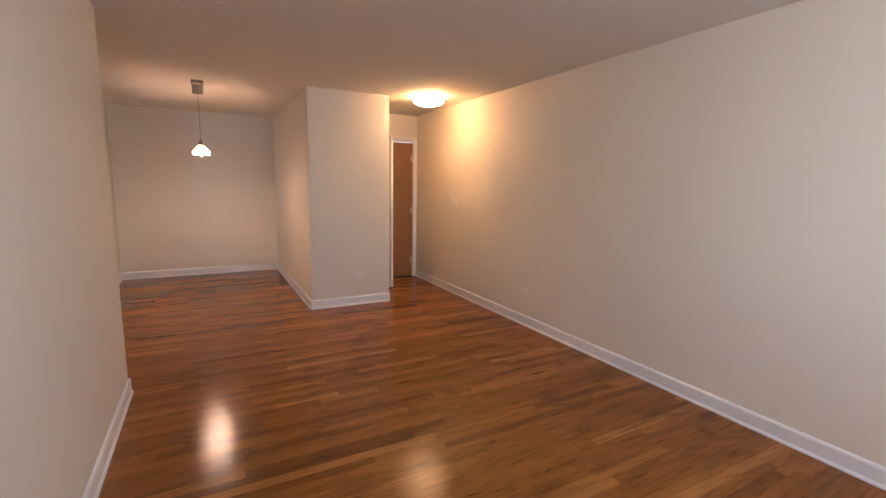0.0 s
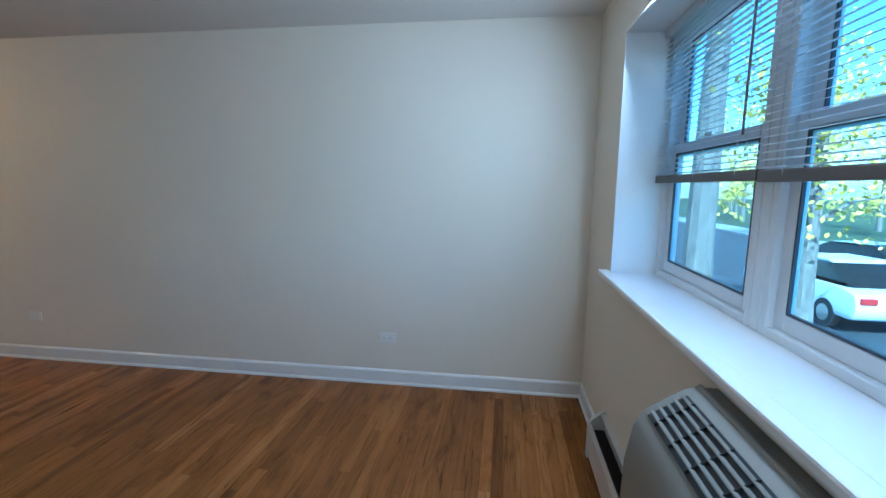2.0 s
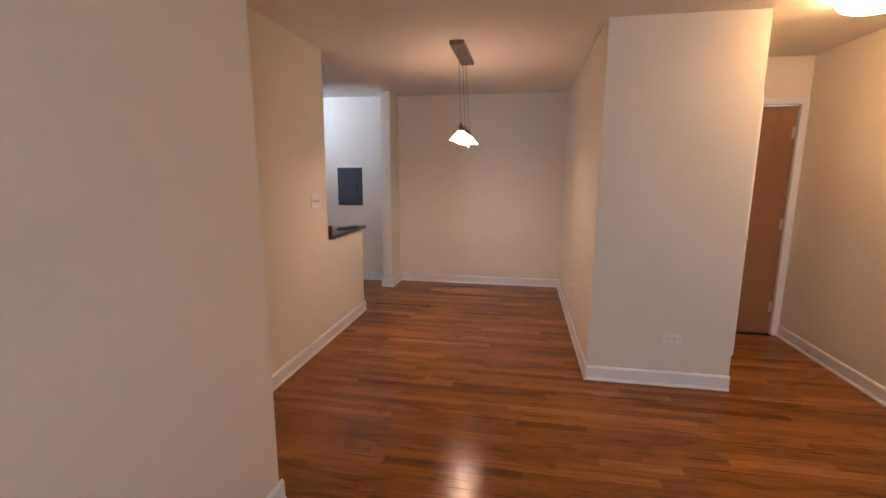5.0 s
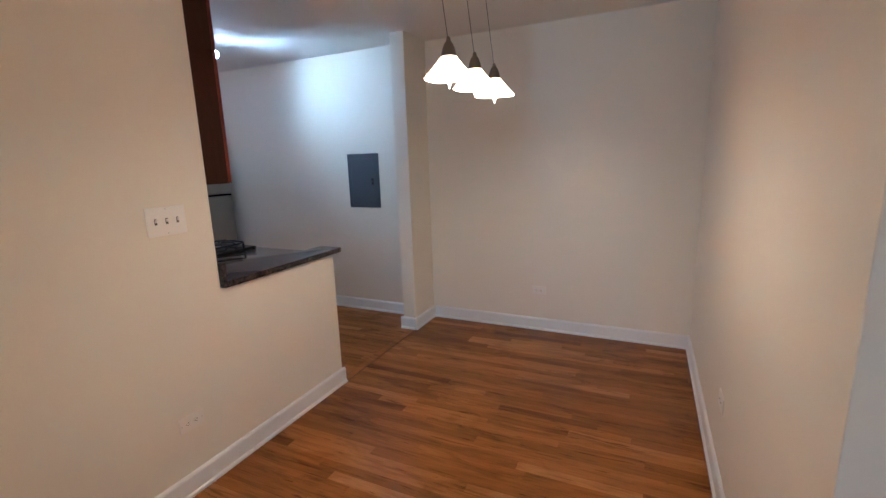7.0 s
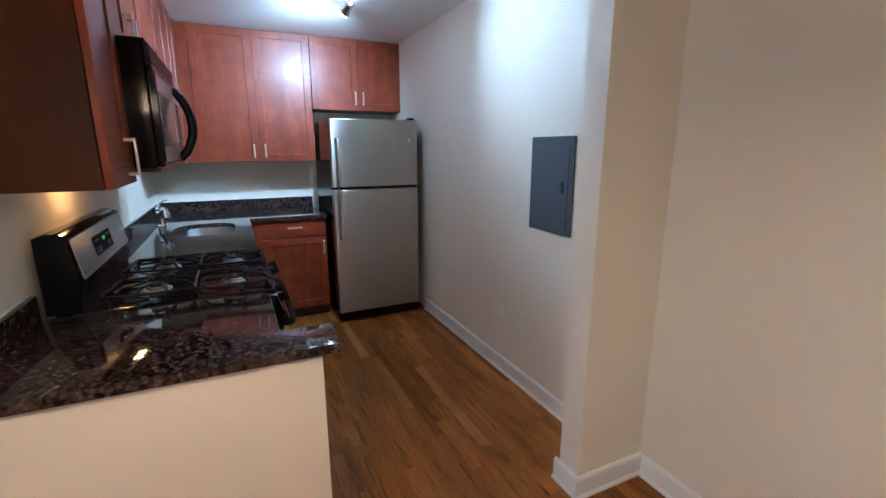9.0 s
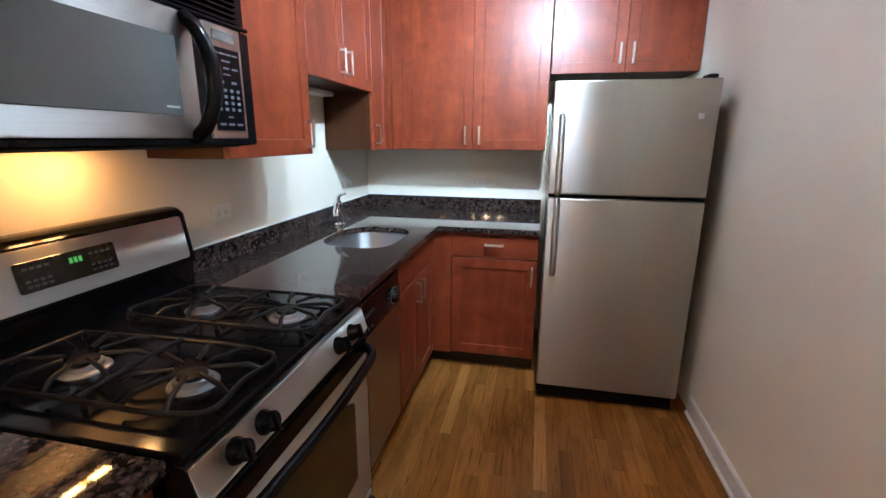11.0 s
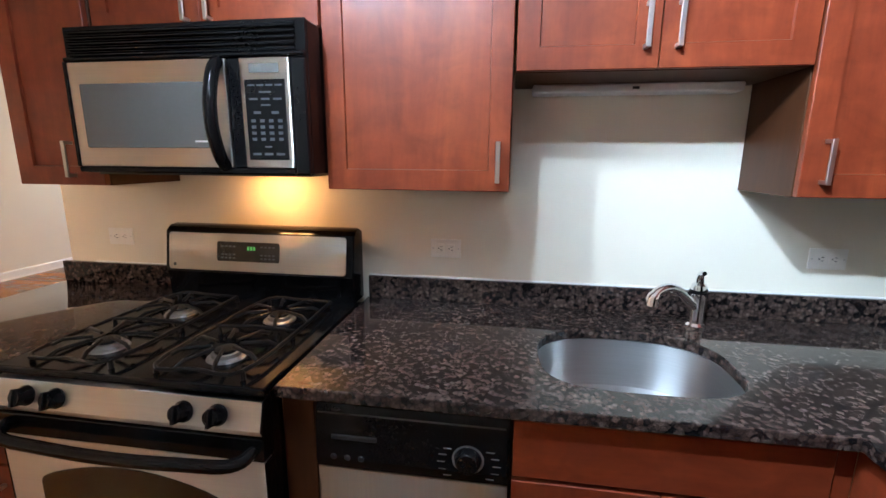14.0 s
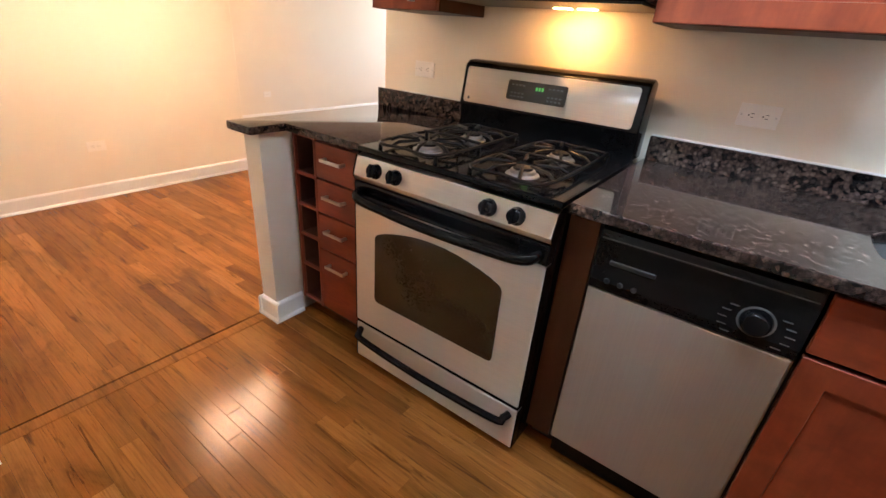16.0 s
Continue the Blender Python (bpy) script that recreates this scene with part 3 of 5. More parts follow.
def heater():
    h = thing("baseboard_heater", (-2.0, 0.04, 0.0), "cream enamel baseboard heater along the window wall", "heater")
    x0, x1 = -3.34, -0.66
    part("back_plate", add_prism(bmesh.new(), [(0.001, 0.02), (0.008, 0.02), (0.008, 0.236), (0.03, 0.244), (0.03, 0.249), (0.001, 0.249)], x0, x1 - 0.03, "x"), HEATER, h)
    part("front_panel", add_prism(bmesh.new(), [(0.078, 0.03), (0.086, 0.03), (0.086, 0.172), (0.076, 0.192), (0.071, 0.190), (0.078, 0.17)], x0 + 0.02, x1 - 0.03, "x"), HEATER, h)
    part("heating_element", box((x0 + 0.03, 0.010, 0.06), (x1 - 0.04, 0.074, 0.165)), BLACK_MAT, h, "dark finned heating element")
    cap = [(0.0, 0.0), (0.088, 0.0), (0.088, 0.18), (0.07, 0.215), (0.02, 0.256), (0.0, 0.258)]
    part("end_cap", add_prism(bmesh.new(), cap, x1 - 0.03, x1, "x", 0.004), HEATER, h)


air_conditioner()
heater()


# ---- doors of the entry ----
def entry_door():
    d = thing("door_1", (-0.46, Y_DOOR, 0), "closed flush wooden entry door with brown stain in a white frame", "door", kind="structure")
    x0, x1, y = -0.862, -0.062, Y_DOOR
    part("door_leaf", box((x0, y + 0.02, 0.008), (x1, y + 0.062, 2.025), 0.002), DOOR_WOOD, d, "brown stained veneer leaf")
    for nm, lo, hi in (("frame_side", (x1, y - 0.018, 0), (-0.002, y + 0.09, 2.035)), ("frame_side", (-0.916, y - 0.018, 0), (x0, y + 0.09, 2.035)), ("frame_head", (-0.916, y - 0.018, 2.035), (-0.002, y + 0.09, 2.095))):
        part(nm, box(lo, hi, 0.004), TRIM, d)
    for z in (0.26, 1.02, 1.80):
        bm = add_tube(bmesh.new(), [(x1 + 0.006, y + 0.014, z - 0.05), (x1 + 0.006, y + 0.014, z + 0.05)], 0.008, 8)
        add_box(bm, (x1 - 0.028, y + 0.0165, z - 0.048), (x1, y + 0.0195, z + 0.048))
        part("hinge", bm, NICKEL, d, smooth=True)
    bm = add_turned(bmesh.new(), (x0 + 0.07, y + 0.02, 1.0), [(0.03, 0), (0.03, 0.006), (0.012, 0.01), (0.012, 0.03), (0.026, 0.04), (0.028, 0.055), (0.015, 0.066)], 20, "y")
    bmesh.ops.transform(bm, matrix=Matrix.Translation((0, 2 * (y + 0.02), 0)) @ Matrix.Diagonal((1, -1, 1, 1)), verts=bm.verts)
    part("door_knob", bm, NICKEL, d, smooth=True)
    part("peephole", add_turned(bmesh.new(), (-0.46, y + 0.015, 1.5), [(0.008, 0), (0.008, 0.006)], 12, "y"), NICKEL, d)
    part("threshold", box((x0, y - 0.02, 0.0), (x1, y + 0.09, 0.008), 0.003), BLACK_MAT, d, "dark threshold")


def closet_door():
    d = thing("door_2", (-0.9, 6.84, 0), "white painted closet door standing open in the entry", "door", kind="structure")
    m = Matrix.Translation((-0.862, 6.835, 0)) @ Matrix.Rotation(math.atan2(6.27 - 6.835, -0.65 + 0.895), 4, "Z")

    def put(nm, bm, material, smooth=False):
        bmesh.ops.transform(bm, matrix=m, verts=bm.verts)
        part(nm, bm, material, d, smooth=smooth)
    put("door_leaf", box((0.0, -0.035, 0.01), (0.615, 0.0, 2.03), 0.002), TRIM)
    prof = [(0.022, 0), (0.022, 0.004), (0.009, 0.008), (0.009, 0.02), (0.02, 0.03), (0.021, 0.042), (0.01, 0.05)]
    put("door_knob", add_turned(bmesh.new(), (0.565, 0.0, 0.96), prof, 16, "y"), NICKEL, True)
    bm = add_turned(bmesh.new(), (0.565, 0.0, 0.96), prof, 16, "y")
    bmesh.ops.transform(bm, matrix=Matrix.Translation((0, -0.035, 0)) @ Matrix.Diagonal((1, -1, 1, 1)), verts=bm.verts)
    put("door_knob", bm, NICKEL, True)
    put("latch_plate", box((0.6152, -0.03, 0.93), (0.6165, -0.006, 0.99)), NICKEL)


entry_door()
closet_door()


# ---- switches and sockets ----
def wall_plate(name, at, face, width, height, label, holes, finish=PLATE):
    """A plate on a wall; face is the way it looks; holes: 'socket', 'toggle' or 'socket_turned', side by side or stacked."""
    p = thing(name, at, label, "switch" if "switch" in name else "socket", "wall plates")
    x, y, z = at
    n = Vector({"e": (1, 0, 0), "w": (-1, 0, 0), "n": (0, 1, 0), "s": (0, -1, 0)}[face])
    u = Vector((0, 0, 1)).cross(n)
    m = Matrix((u, Vector((0, 0, 1)), n)).transposed().to_4x4()
    m.translation = Vector(at)

    def put(nm, bm, material):
        bmesh.ops.transform(bm, matrix=m, verts=bm.verts)
        return part(nm, bm, material, p)
    put("plate", box((-width / 2, -height / 2, 0.0005), (width / 2, height / 2, 0.006), 0.003, 2), finish)
    for kind, cx, cy in holes:
        if kind == "toggle":
            put("slot", box((cx - 0.005, cy - 0.012, 0.005), (cx + 0.005, cy + 0.012, 0.0066)), SLOT)
            put("toggle", box((cx - 0.0035, cy - 0.003, 0.006), (cx + 0.0035, cy + 0.009, 0.017), 0.001), PLATE)
        else:
            turned = kind == "flat"
            put("socket_face", box((cx - 0.017, cy - 0.014, 0.005), (cx + 0.017, cy + 0.014, 0.0075), 0.002) if not turned else box((cx - 0.014, cy - 0.017, 0.005), (cx + 0.014, cy + 0.017, 0.0075), 0.002), finish)
            for s in (-1, 1):
                lo, hi = ((cx + s * 0.006 - 0.001, cy - 0.001, 0.007), (cx + s * 0.006 + 0.001, cy + 0.007, 0.0079)) if not turned else ((cx - 0.001, cy + s * 0.006 - 0.001, 0.007), (cx + 0.007, cy + s * 0.006 + 0.001, 0.0079))
                put("slot", box(lo, hi), SLOT)
            c = (cx, cy - 0.007) if not turned else (cx - 0.007, cy)
            put("slot", box((c[0] - 0.002, c[1] - 0.002, 0.007), (c[0] + 0.002, c[1] + 0.002, 0.0079)), SLOT)
    for s in (-1, 1):
        off = (s * width * 0.42, 0) if width > height and holes and holes[0][0] == "flat" else (0, s * height * 0.42)
        put("screw", add_turned(bmesh.new(), (off[0], off[1], 0.005), [(0.003, 0), (0.003, 0.0018)], 8), NICKEL)
    return p


FLAT = [("flat", -0.02, 0), ("flat", 0.02, 0)]
UP = [("socket", 0, -0.02), ("socket", 0, 0.02)]
for at, face, lab in (
    ((0, 1.333, 0.338), "w", "white sideways wall socket above the long baseboard"),
    ((0, 4.19, 0.349), "w", "white sideways wall socket on the long wall"),
    ((-1.30, BLK_S, 0.343), "s", "white sideways wall socket on the closet block"),
    ((BLK_W, 6.78, 0.375), "w", "white sideways wall socket facing the dining area"),
    ((-2.97, Y_DIN, 0.345), "s", "white sideways wall socket on the dining end wall"),
    ((X_SW, 5.83, 0.335), "e", "white sideways wall socket on the switch wall"),
    ((-5.095, K_N, 0.416), "s", "white sideways wall socket on the kitchen wall"),
    ((-5.61, K_S, 1.118), "n", "white sideways double socket above the granite splash"),
    ((-4.23, K_S, 1.118), "n", "white sideways socket beside the stove"),
    ((-6.885, K_S, 1.13), "n", "painted-over double socket behind the sink corner"),
    ((K_W, 6.917, 1.108), "e", "painted-over sideways socket on the kitchen end wall"),
):
    wall_plate("wall_socket", at, face, 0.114, 0.070, lab, FLAT, PAINTED if at[2] < 0.42 and at[0] < -1.5 else PLATE)
wall_plate("light_switch", (0, 5.69, 1.212), "w", 0.115, 0.118, "white double light switch plate near the entry", [("toggle", -0.023, 0), ("toggle", 0.023, 0)])
wall_plate("light_switch", (X_SW, 5.856, 1.228), "e", 0.165, 0.118, "white triple light switch plate beside the bar counter", [("toggle", -0.046, 0), ("toggle", 0, 0), ("toggle", 0.046, 0)])


def breaker_panel():
    p = thing("breaker_panel", (-4.617, K_N, 1.02), "grey steel breaker panel set in the kitchen wall", "breaker panel")
    part("cover", box((-4.79, K_N - 0.012, 1.02), (-4.446, K_N, 1.52), 0.003), GREY_PANEL, p)
    part("panel_door", box((-4.745, K_N - 0.018, 1.045), (-4.475, K_N - 0.0125, 1.475), 0.003), GREY_PANEL, p)
    part("latch", box((-4.525, K_N - 0.024, 1.235), (-4.500, K_N - 0.018, 1.295), 0.003), GREY_DARK, p, "dark sliding latch")
    part("latch_tab", box((-4.519, K_N - 0.028, 1.262), (-4.506, K_N - 0.024, 1.272), 0.001), GREY_PANEL, p)
    for x, z in ((-4.775, 1.265), (-4.462, 1.10), (-4.462, 1.44), (-4.775, 1.06), (-4.775, 1.48)):
        part("screw", add_turned(bmesh.new(), (x, K_N - 0.0145, z), [(0.005, 0), (0.005, 0.003)], 8, "y"), GREY_DARK, p)


breaker_panel()


# ---- lamps seen in the place ----
def dome_light():
    c = (-0.525, 5.42)
    d = thing("ceiling_light", (*c, CEIL), "round frosted glass ceiling light glowing warm in the entry", "ceiling light")
    part("pan", add_turned(bmesh.new(), (*c, 0), [(0.12, CEIL), (0.125, CEIL - 0.012), (0.10, CEIL - 0.018)], 40), NICKEL, d, smooth=True)
    prof = [(0.178 * math.cos(a), CEIL - 0.050 - 0.066 * math.sin(a)) for a in [radians(k * 9) for k in range(10)]]
    bm = add_turned(bmesh.new(), (*c, 0), prof[:-1] + [(0.004, CEIL - 0.116)], 40, cap=False)
    bmesh.ops.solidify(bm, geom=bm.faces[:], thickness=0.004)
    bowl = part("bowl", bm, DOME_GLOW, d, "glowing frosted bowl", smooth=True)
    for s in (-1, 1):
        part("bulb", add_turned(bmesh.new(), (c[0] + 0.05 * s, c[1], 0), [(0.012, CEIL - 0.020), (0.020, CEIL - 0.028), (0.024, CEIL - 0.042), (0.014, CEIL - 0.056)], 16), DOME_BULB, bowl, smooth=True)
    for k in range(3):
        a = radians(40 + 120 * k)
        x, y = c[0] + 0.176 * math.cos(a), c[1] + 0.176 * math.sin(a)
        part("clip", add_tube(bmesh.new(), [(c[0] + 0.11 * math.cos(a), c[1] + 0.11 * math.sin(a), CEIL - 0.012), (x, y, CEIL - 0.03), (x, y, CEIL - 0.06)], 0.006, 8), NICKEL, d)


def pendant():
    x = -2.853
    p = thing("pendant_light", (x, 6.3, CEIL), "three white glass cone shades hanging lit from a nickel bar", "pendant light")
    part("canopy", box((x - 0.055, 5.96, CEIL - 0.035), (x + 0.055, 6.61, CEIL), 0.008, 2), NICKEL_DARK, p, "brushed nickel ceiling bar")
    for y, yt in ((6.237, 6.06), (6.498, 6.29), (6.75, 6.52)):
        top = 1.80
        part("cord", add_tube(bmesh.new(), [(x, yt, CEIL - 0.03), (x, y, top + 0.04)], 0.0013, 6), GREY_DARK, p)
        cap = add_turned(bmesh.new(), (x, y, 0), [(0.004, top + 0.062), (0.007, top + 0.058), (0.009, top + 0.046), (0.016, top + 0.038), (0.023, top + 0.020), (0.027, top + 0.002), (0.0275, top - 0.008), (0.024, top - 0.010)], 24)
        part("cap", cap, NICKEL_DARK, p, smooth=True)
        bm = bmesh.new()
        rings = []
        for k in range(10):
            u = k / 9
            r = 0.024 + 0.060 * u + 0.006 * u * u
            ring = []
            for j in range(40):
                a = j * math.tau / 40
                ring.append(bm.verts.new((x + r * math.cos(a), y + r * math.sin(a), top - 0.078 * u - 0.002 * u * math.sin(3 * a))))
            rings.append(ring)
        for a, b in zip(rings, rings[1:]):
            for j in range(40):
                bm.faces.new((a[j], a[(j + 1) % 40], b[(j + 1) % 40], b[j]))
        bmesh.ops.solidify(bm, geom=bm.faces[:], thickness=0.003)
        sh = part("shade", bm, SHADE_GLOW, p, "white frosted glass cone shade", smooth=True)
        part("bulb", add_turned(bmesh.new(), (x, y, 0), [(0.010, top - 0.015), (0.020, top - 0.035), (0.023, top - 0.052), (0.018, top - 0.068), (0.008, top - 0.078)], 14), BULB_GLOW, sh, "glowing bulb", smooth=True)
        # The tip is no lamp; it is given the shade's emission.
        part("finial", add_turned(bmesh.new(), (x, y, 0), [(0.010, top - 0.0785), (0.008, top - 0.088), (0.0042, top - 0.100), (0.003, top - 0.108), (0.001, top - 0.113)], 14), SHADE_GLOW, sh, "clear pointed glass tip with a painted glow", smooth=True)


KIT = (0.54, 0.80, 1.0)


def track_light():
    t = thing("track_light", (-5.42, 7.25, CEIL), "chrome ceiling spot bar with four lit heads in the kitchen", "spot light")
    part("mount", add_turned(bmesh.new(), (-5.42, 7.25, 0), [(0.055, CEIL), (0.06, CEIL - 0.012), (0.03, CEIL - 0.03), (0.012, CEIL - 0.05)], 28), CHROME, t, smooth=True)
    part("bar", add_tube(bmesh.new(), [(-5.10, 7.03, CEIL - 0.05), (-5.28, 7.18, CEIL - 0.052), (-5.42, 7.25, CEIL - 0.05), (-5.58, 7.32, CEIL - 0.052), (-5.84, 7.50, CEIL - 0.05)], 0.007, 10), CHROME, t, smooth=True)
    for at, aim, watts, cone in (
        ((-5.34, 7.32, 2.31), (-4.58, 8.2, 2.02), 9.5, 112),
        ((-5.17, 7.075, 2.29), (-5.65, 6.1, 1.42), 8.2, 118),
        ((-5.53, 7.25, 2.335), (-6.2, 6.1, 1.35), 6.2, 100),
        ((-5.78, 7.43, 2.31), (-7.1, 7.0, 1.66), 32, 126),
    ):
        a, d = Vector(at), (Vector(aim) - Vector(at)).normalized()
        q = d.to_track_quat("Z", "Y").to_matrix().to_4x4()
        q.translation = a
        bm = add_turned(bmesh.new(), (0, 0, 0), [(0.010, -0.075), (0.022, -0.065), (0.026, -0.03), (0.033, 0.0), (0.033, 0.008), (0.029, 0.008), (0.027, -0.004)], 20, cap=False)
        bmesh.ops.transform(bm, matrix=q, verts=bm.verts)
        head = part("head", bm, CHROME, t, smooth=True)
        part("arm", add_tube(bmesh.new(), [tuple(a - d * 0.06), (a.x, a.y, CEIL - 0.05)], 0.005, 8), CHROME, t)
        bm = add_turned(bmesh.new(), (0, 0, 0), [(0.001, 0.034), (0.012, 0.032), (0.022, 0.025), (0.027, 0.014), (0.0265, 0.002), (0.0255, -0.006)], 20, cap=False)
        bmesh.ops.transform(bm, matrix=q, verts=bm.verts)
        part("bulb", bm, SPOT_GLOW, head, "bright cool white bulb", smooth=True)
        spot(tuple(a + d * 0.045), aim, watts, KIT, cone, 1.0, 0.018)


dome_light()
pendant()
track_light()


# ---- kitchen cabinets ----
FACES = {"n": Vector((0, 1, 0)), "e": Vector((1, 0, 0))}


def facing(face, front, bm):
    """Lays a front built in (across, up, out) onto a cabinet face at that depth; across runs with x on 'n' and with y on 'e'."""
    for v in bm.verts:
        a, u, d = v.co
        v.co = (a, front + d, u) if face == "n" else (front + d, a, u)
    bmesh.ops.recalc_face_normals(bm, faces=bm.faces)
    return bm


def door_bm(a0, a1, z0, z1, rail=0.058):
    """A shaker door: a flat frame round a recessed panel, in one piece."""
    bm = bmesh.new()
    lo, hi = (min(a0, a1) + 0.0015, z0 + 0.0015, 0), (max(a0, a1) - 0.0015, z1 - 0.0015, 0.02)
    add_box(bm, lo, hi, 0.0018)
    bm.normal_update()
    face = max((f for f in bm.faces if f.normal.z > 0.9), key=lambda f: f.calc_area())
    bmesh.ops.inset_region(bm, faces=[face], thickness=rail, use_even_offset=True)
    bmesh.ops.inset_region(bm, faces=[face], thickness=0.0025, depth=-0.0075, use_even_offset=True)
    return bm


def pull(face, front, a, z, length, upright, parent):
    """A flat bar pull on two feet."""
    bm = bmesh.new()
    h = length / 2
    if upright:
        add_box(bm, (a - 0.0065, z - h, 0.024), (a + 0.0065, z + h, 0.031), 0.0015)
        for s in (-1, 1):
            add_box(bm, (a - 0.0055, z + s * (h - 0.006) - 0.005, -0.001), (a + 0.0055, z + s * (h - 0.006) + 0.005, 0.026))
    else:
        add_box(bm, (a - h, z - 0.0065, 0.024), (a + h, z + 0.0065, 0.031), 0.0015)
        for s in (-1, 1):
            add_box(bm, (a + s * (h - 0.006) - 0.005, z - 0.0055, -0.001), (a + s * (h - 0.006) + 0.005, z + 0.0055, 0.026))
    return part("handle", facing(face, front + 0.02, bm), NICKEL, parent, "satin nickel bar handle")


def cabinet(name, label, lo, hi, face, fronts, group):
    """A cabinet box with its fronts: (kind, a0, a1, z0, z1, handle (a, z, upright))."""
    c = thing(name, ((lo[0] + hi[0]) / 2, (lo[1] + hi[1]) / 2, lo[2]), label, "cabinet", group)
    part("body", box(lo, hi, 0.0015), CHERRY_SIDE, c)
    front = hi[1] if face == "n" else hi[0]
    for kind, a0, a1, z0, z1, hnd in fronts:
        bm = door_bm(a0, a1, z0, z1) if kind == "door" else add_box(bmesh.new(), (min(a0, a1) + 0.0015, z0 + 0.0015, 0), (max(a0, a1) - 0.0015, z1 - 0.0015, 0.02), 0.0025)
        d = part("door" if kind == "door" else "drawer_front", facing(face, front + 0.0015, bm), CHERRY if kind == "door" else CHERRY_X, c)
        if hnd:
            pull(face, front + 0.0015, hnd[0], hnd[1], 0.115, hnd[2], d)
    return c


UP0, UPT = 1.352, 2.412
FR = 6.352
B = K_S + 0.002
cabinet("wall_cabinet", "cherry-stained wall cabinet above the end of the bar counter", (-4.535, B, UP0), (-4.205, FR + 0.022, UPT), "n", [("door", -4.535, -4.205, UP0, UPT, (-4.425, 1.437, True))], "wall cabinets")
cabinet("wall_cabinet", "short cherry-stained wall cabinet above the microwave", (-5.284, B, 1.815), (-4.54, FR, UPT), "n", [("door", -4.912, -4.54, 1.815, UPT, (-4.875, 1.895, True)), ("door", -5.284, -4.912, 1.815, UPT, (-4.95, 1.895, True))], "wall cabinets")
cabinet("wall_cabinet", "tall cherry-stained wall cabinet between microwave and sink", (-5.838, B, UP0), (-5.289, FR, UPT), "n", [("door", -5.838, -5.289, UP0, UPT, (-5.803, 1.437, True))], "wall cabinets")
cabinet("wall_cabinet", "short cherry-stained wall cabinet above the sink", (-6.578, B, 1.68), (-5.843, FR, UPT), "n", [("door", -6.21, -5.843, 1.68, UPT, (-6.173, 1.785, True)), ("door", -6.578, -6.21, 1.68, UPT, (-6.25, 1.785, True))], "wall cabinets")
cabinet("wall_cabinet", "narrow cherry-stained wall cabinet in the kitchen corner", (-6.87, B, UP0), (-6.583, FR, UPT), "n", [("door", -6.845, -6.583, UP0, UPT, (-6.635, 1.445, True))], "wall cabinets")
cabinet("wall_cabinet", "wide two-door cherry-stained wall cabinet over the end counter", (K_W + 0.002, FR + 0.03, UP0), (-6.945, 7.378, UPT), "e", [("door", 6.455, 6.916, UP0, UPT, (6.872, 1.442, True)), ("door", 6.916, 7.378, UP0, UPT, (6.961, 1.442, True))], "wall cabinets")
cabinet("wall_cabinet", "short two-door cherry-stained cabinet above the refrigerator", (K_W + 0.002, 7.382, 1.80), (-6.945, K_N - 0.003, UPT), "e", [("door", 7.382, 7.80, 1.80, UPT, (7.766, 1.905, True)), ("door", 7.80, K_N - 0.003, 1.80, UPT, (7.836, 1.905, True))], "wall cabinets")
c = thing("corner_filler", (-6.9, 6.37, UP0), "narrow cherry-stained filler strip in the wall cabinet corner", "cabinet filler")
part("strip", box((-6.945, 6.353, UP0), (-6.872, 6.381, UPT)), CHERRY, c)
part("strip", box((-6.9435, 6.382, UP0), (-6.928, 6.454, UPT), 0.001), CHERRY, c)

hole = thing("screw_cap", (-4.205, 6.176, 1.60), "small brown screw cap in the cabinet's end panel", "screw cap")
part("cap", add_turned(bmesh.new(), (-4.2055, 6.176, 1.60), [(0.0045, 0.0), (0.0045, 0.0015), (0.003, 0.0025)], 12, "x"), NICKEL_DARK, hole)

u = thing("cabinet_light", (-6.2, 6.12, 1.652), "white slim strip light fixed under the sink cabinet", "strip light")
part("body", box((-6.52, 6.08, 1.652), (-5.90, 6.165, 1.6785), 0.004), TRIM, u)
part("switch", box((-6.22, 6.1655, 1.660), (-6.20, 6.170, 1.668)), GREY_DARK, u)

LF = 6.725
cabinet("sink_cabinet", "cherry-stained sink base cabinet with two doors", (-6.535, 6.10, 0.09), (-5.868, LF, 0.66), "n", [("drawer", -6.53, -5.868, 0.72, 0.868, None), ("door", -6.2, -5.868, 0.10, 0.712, (-6.165, 0.63, True)), ("door", -6.53, -6.2, 0.10, 0.712, (-6.236, 0.63, True))], "base cabinets")
e = thing("base_cabinet", (-6.9, 7.1, 0.09), "cherry-stained base cabinet with one drawer and one door", "cabinet", "base cabinets")
part("body", box((K_W + 0.002, 6.735, 0.09), (-6.59, 7.372, 0.884), 0.0015), CHERRY, e)
part("corner_stile", box((-6.5895, 6.735, 0.09), (-6.572, 6.853, 0.884), 0.001), CHERRY, e)
dd = part("drawer_front", facing("e", -6.5885, add_box(bmesh.new(), (6.858, 0.735, 0), (7.368, 0.862, 0.02), 0.0025)), CHERRY_X, e)
pull("e", -6.5885, 7.112, 0.815, 0.115, False, dd)
dd = part("door", facing("e", -6.5885, door_bm(6.858, 7.368, 0.10, 0.728)), CHERRY, e)
pull("e", -6.5885, 7.338, 0.634, 0.115, True, dd)
part("corner_stile", box((-6.5715, 6.70, 0.09), (-6.537, 6.7345, 0.884)), CHERRY, e)
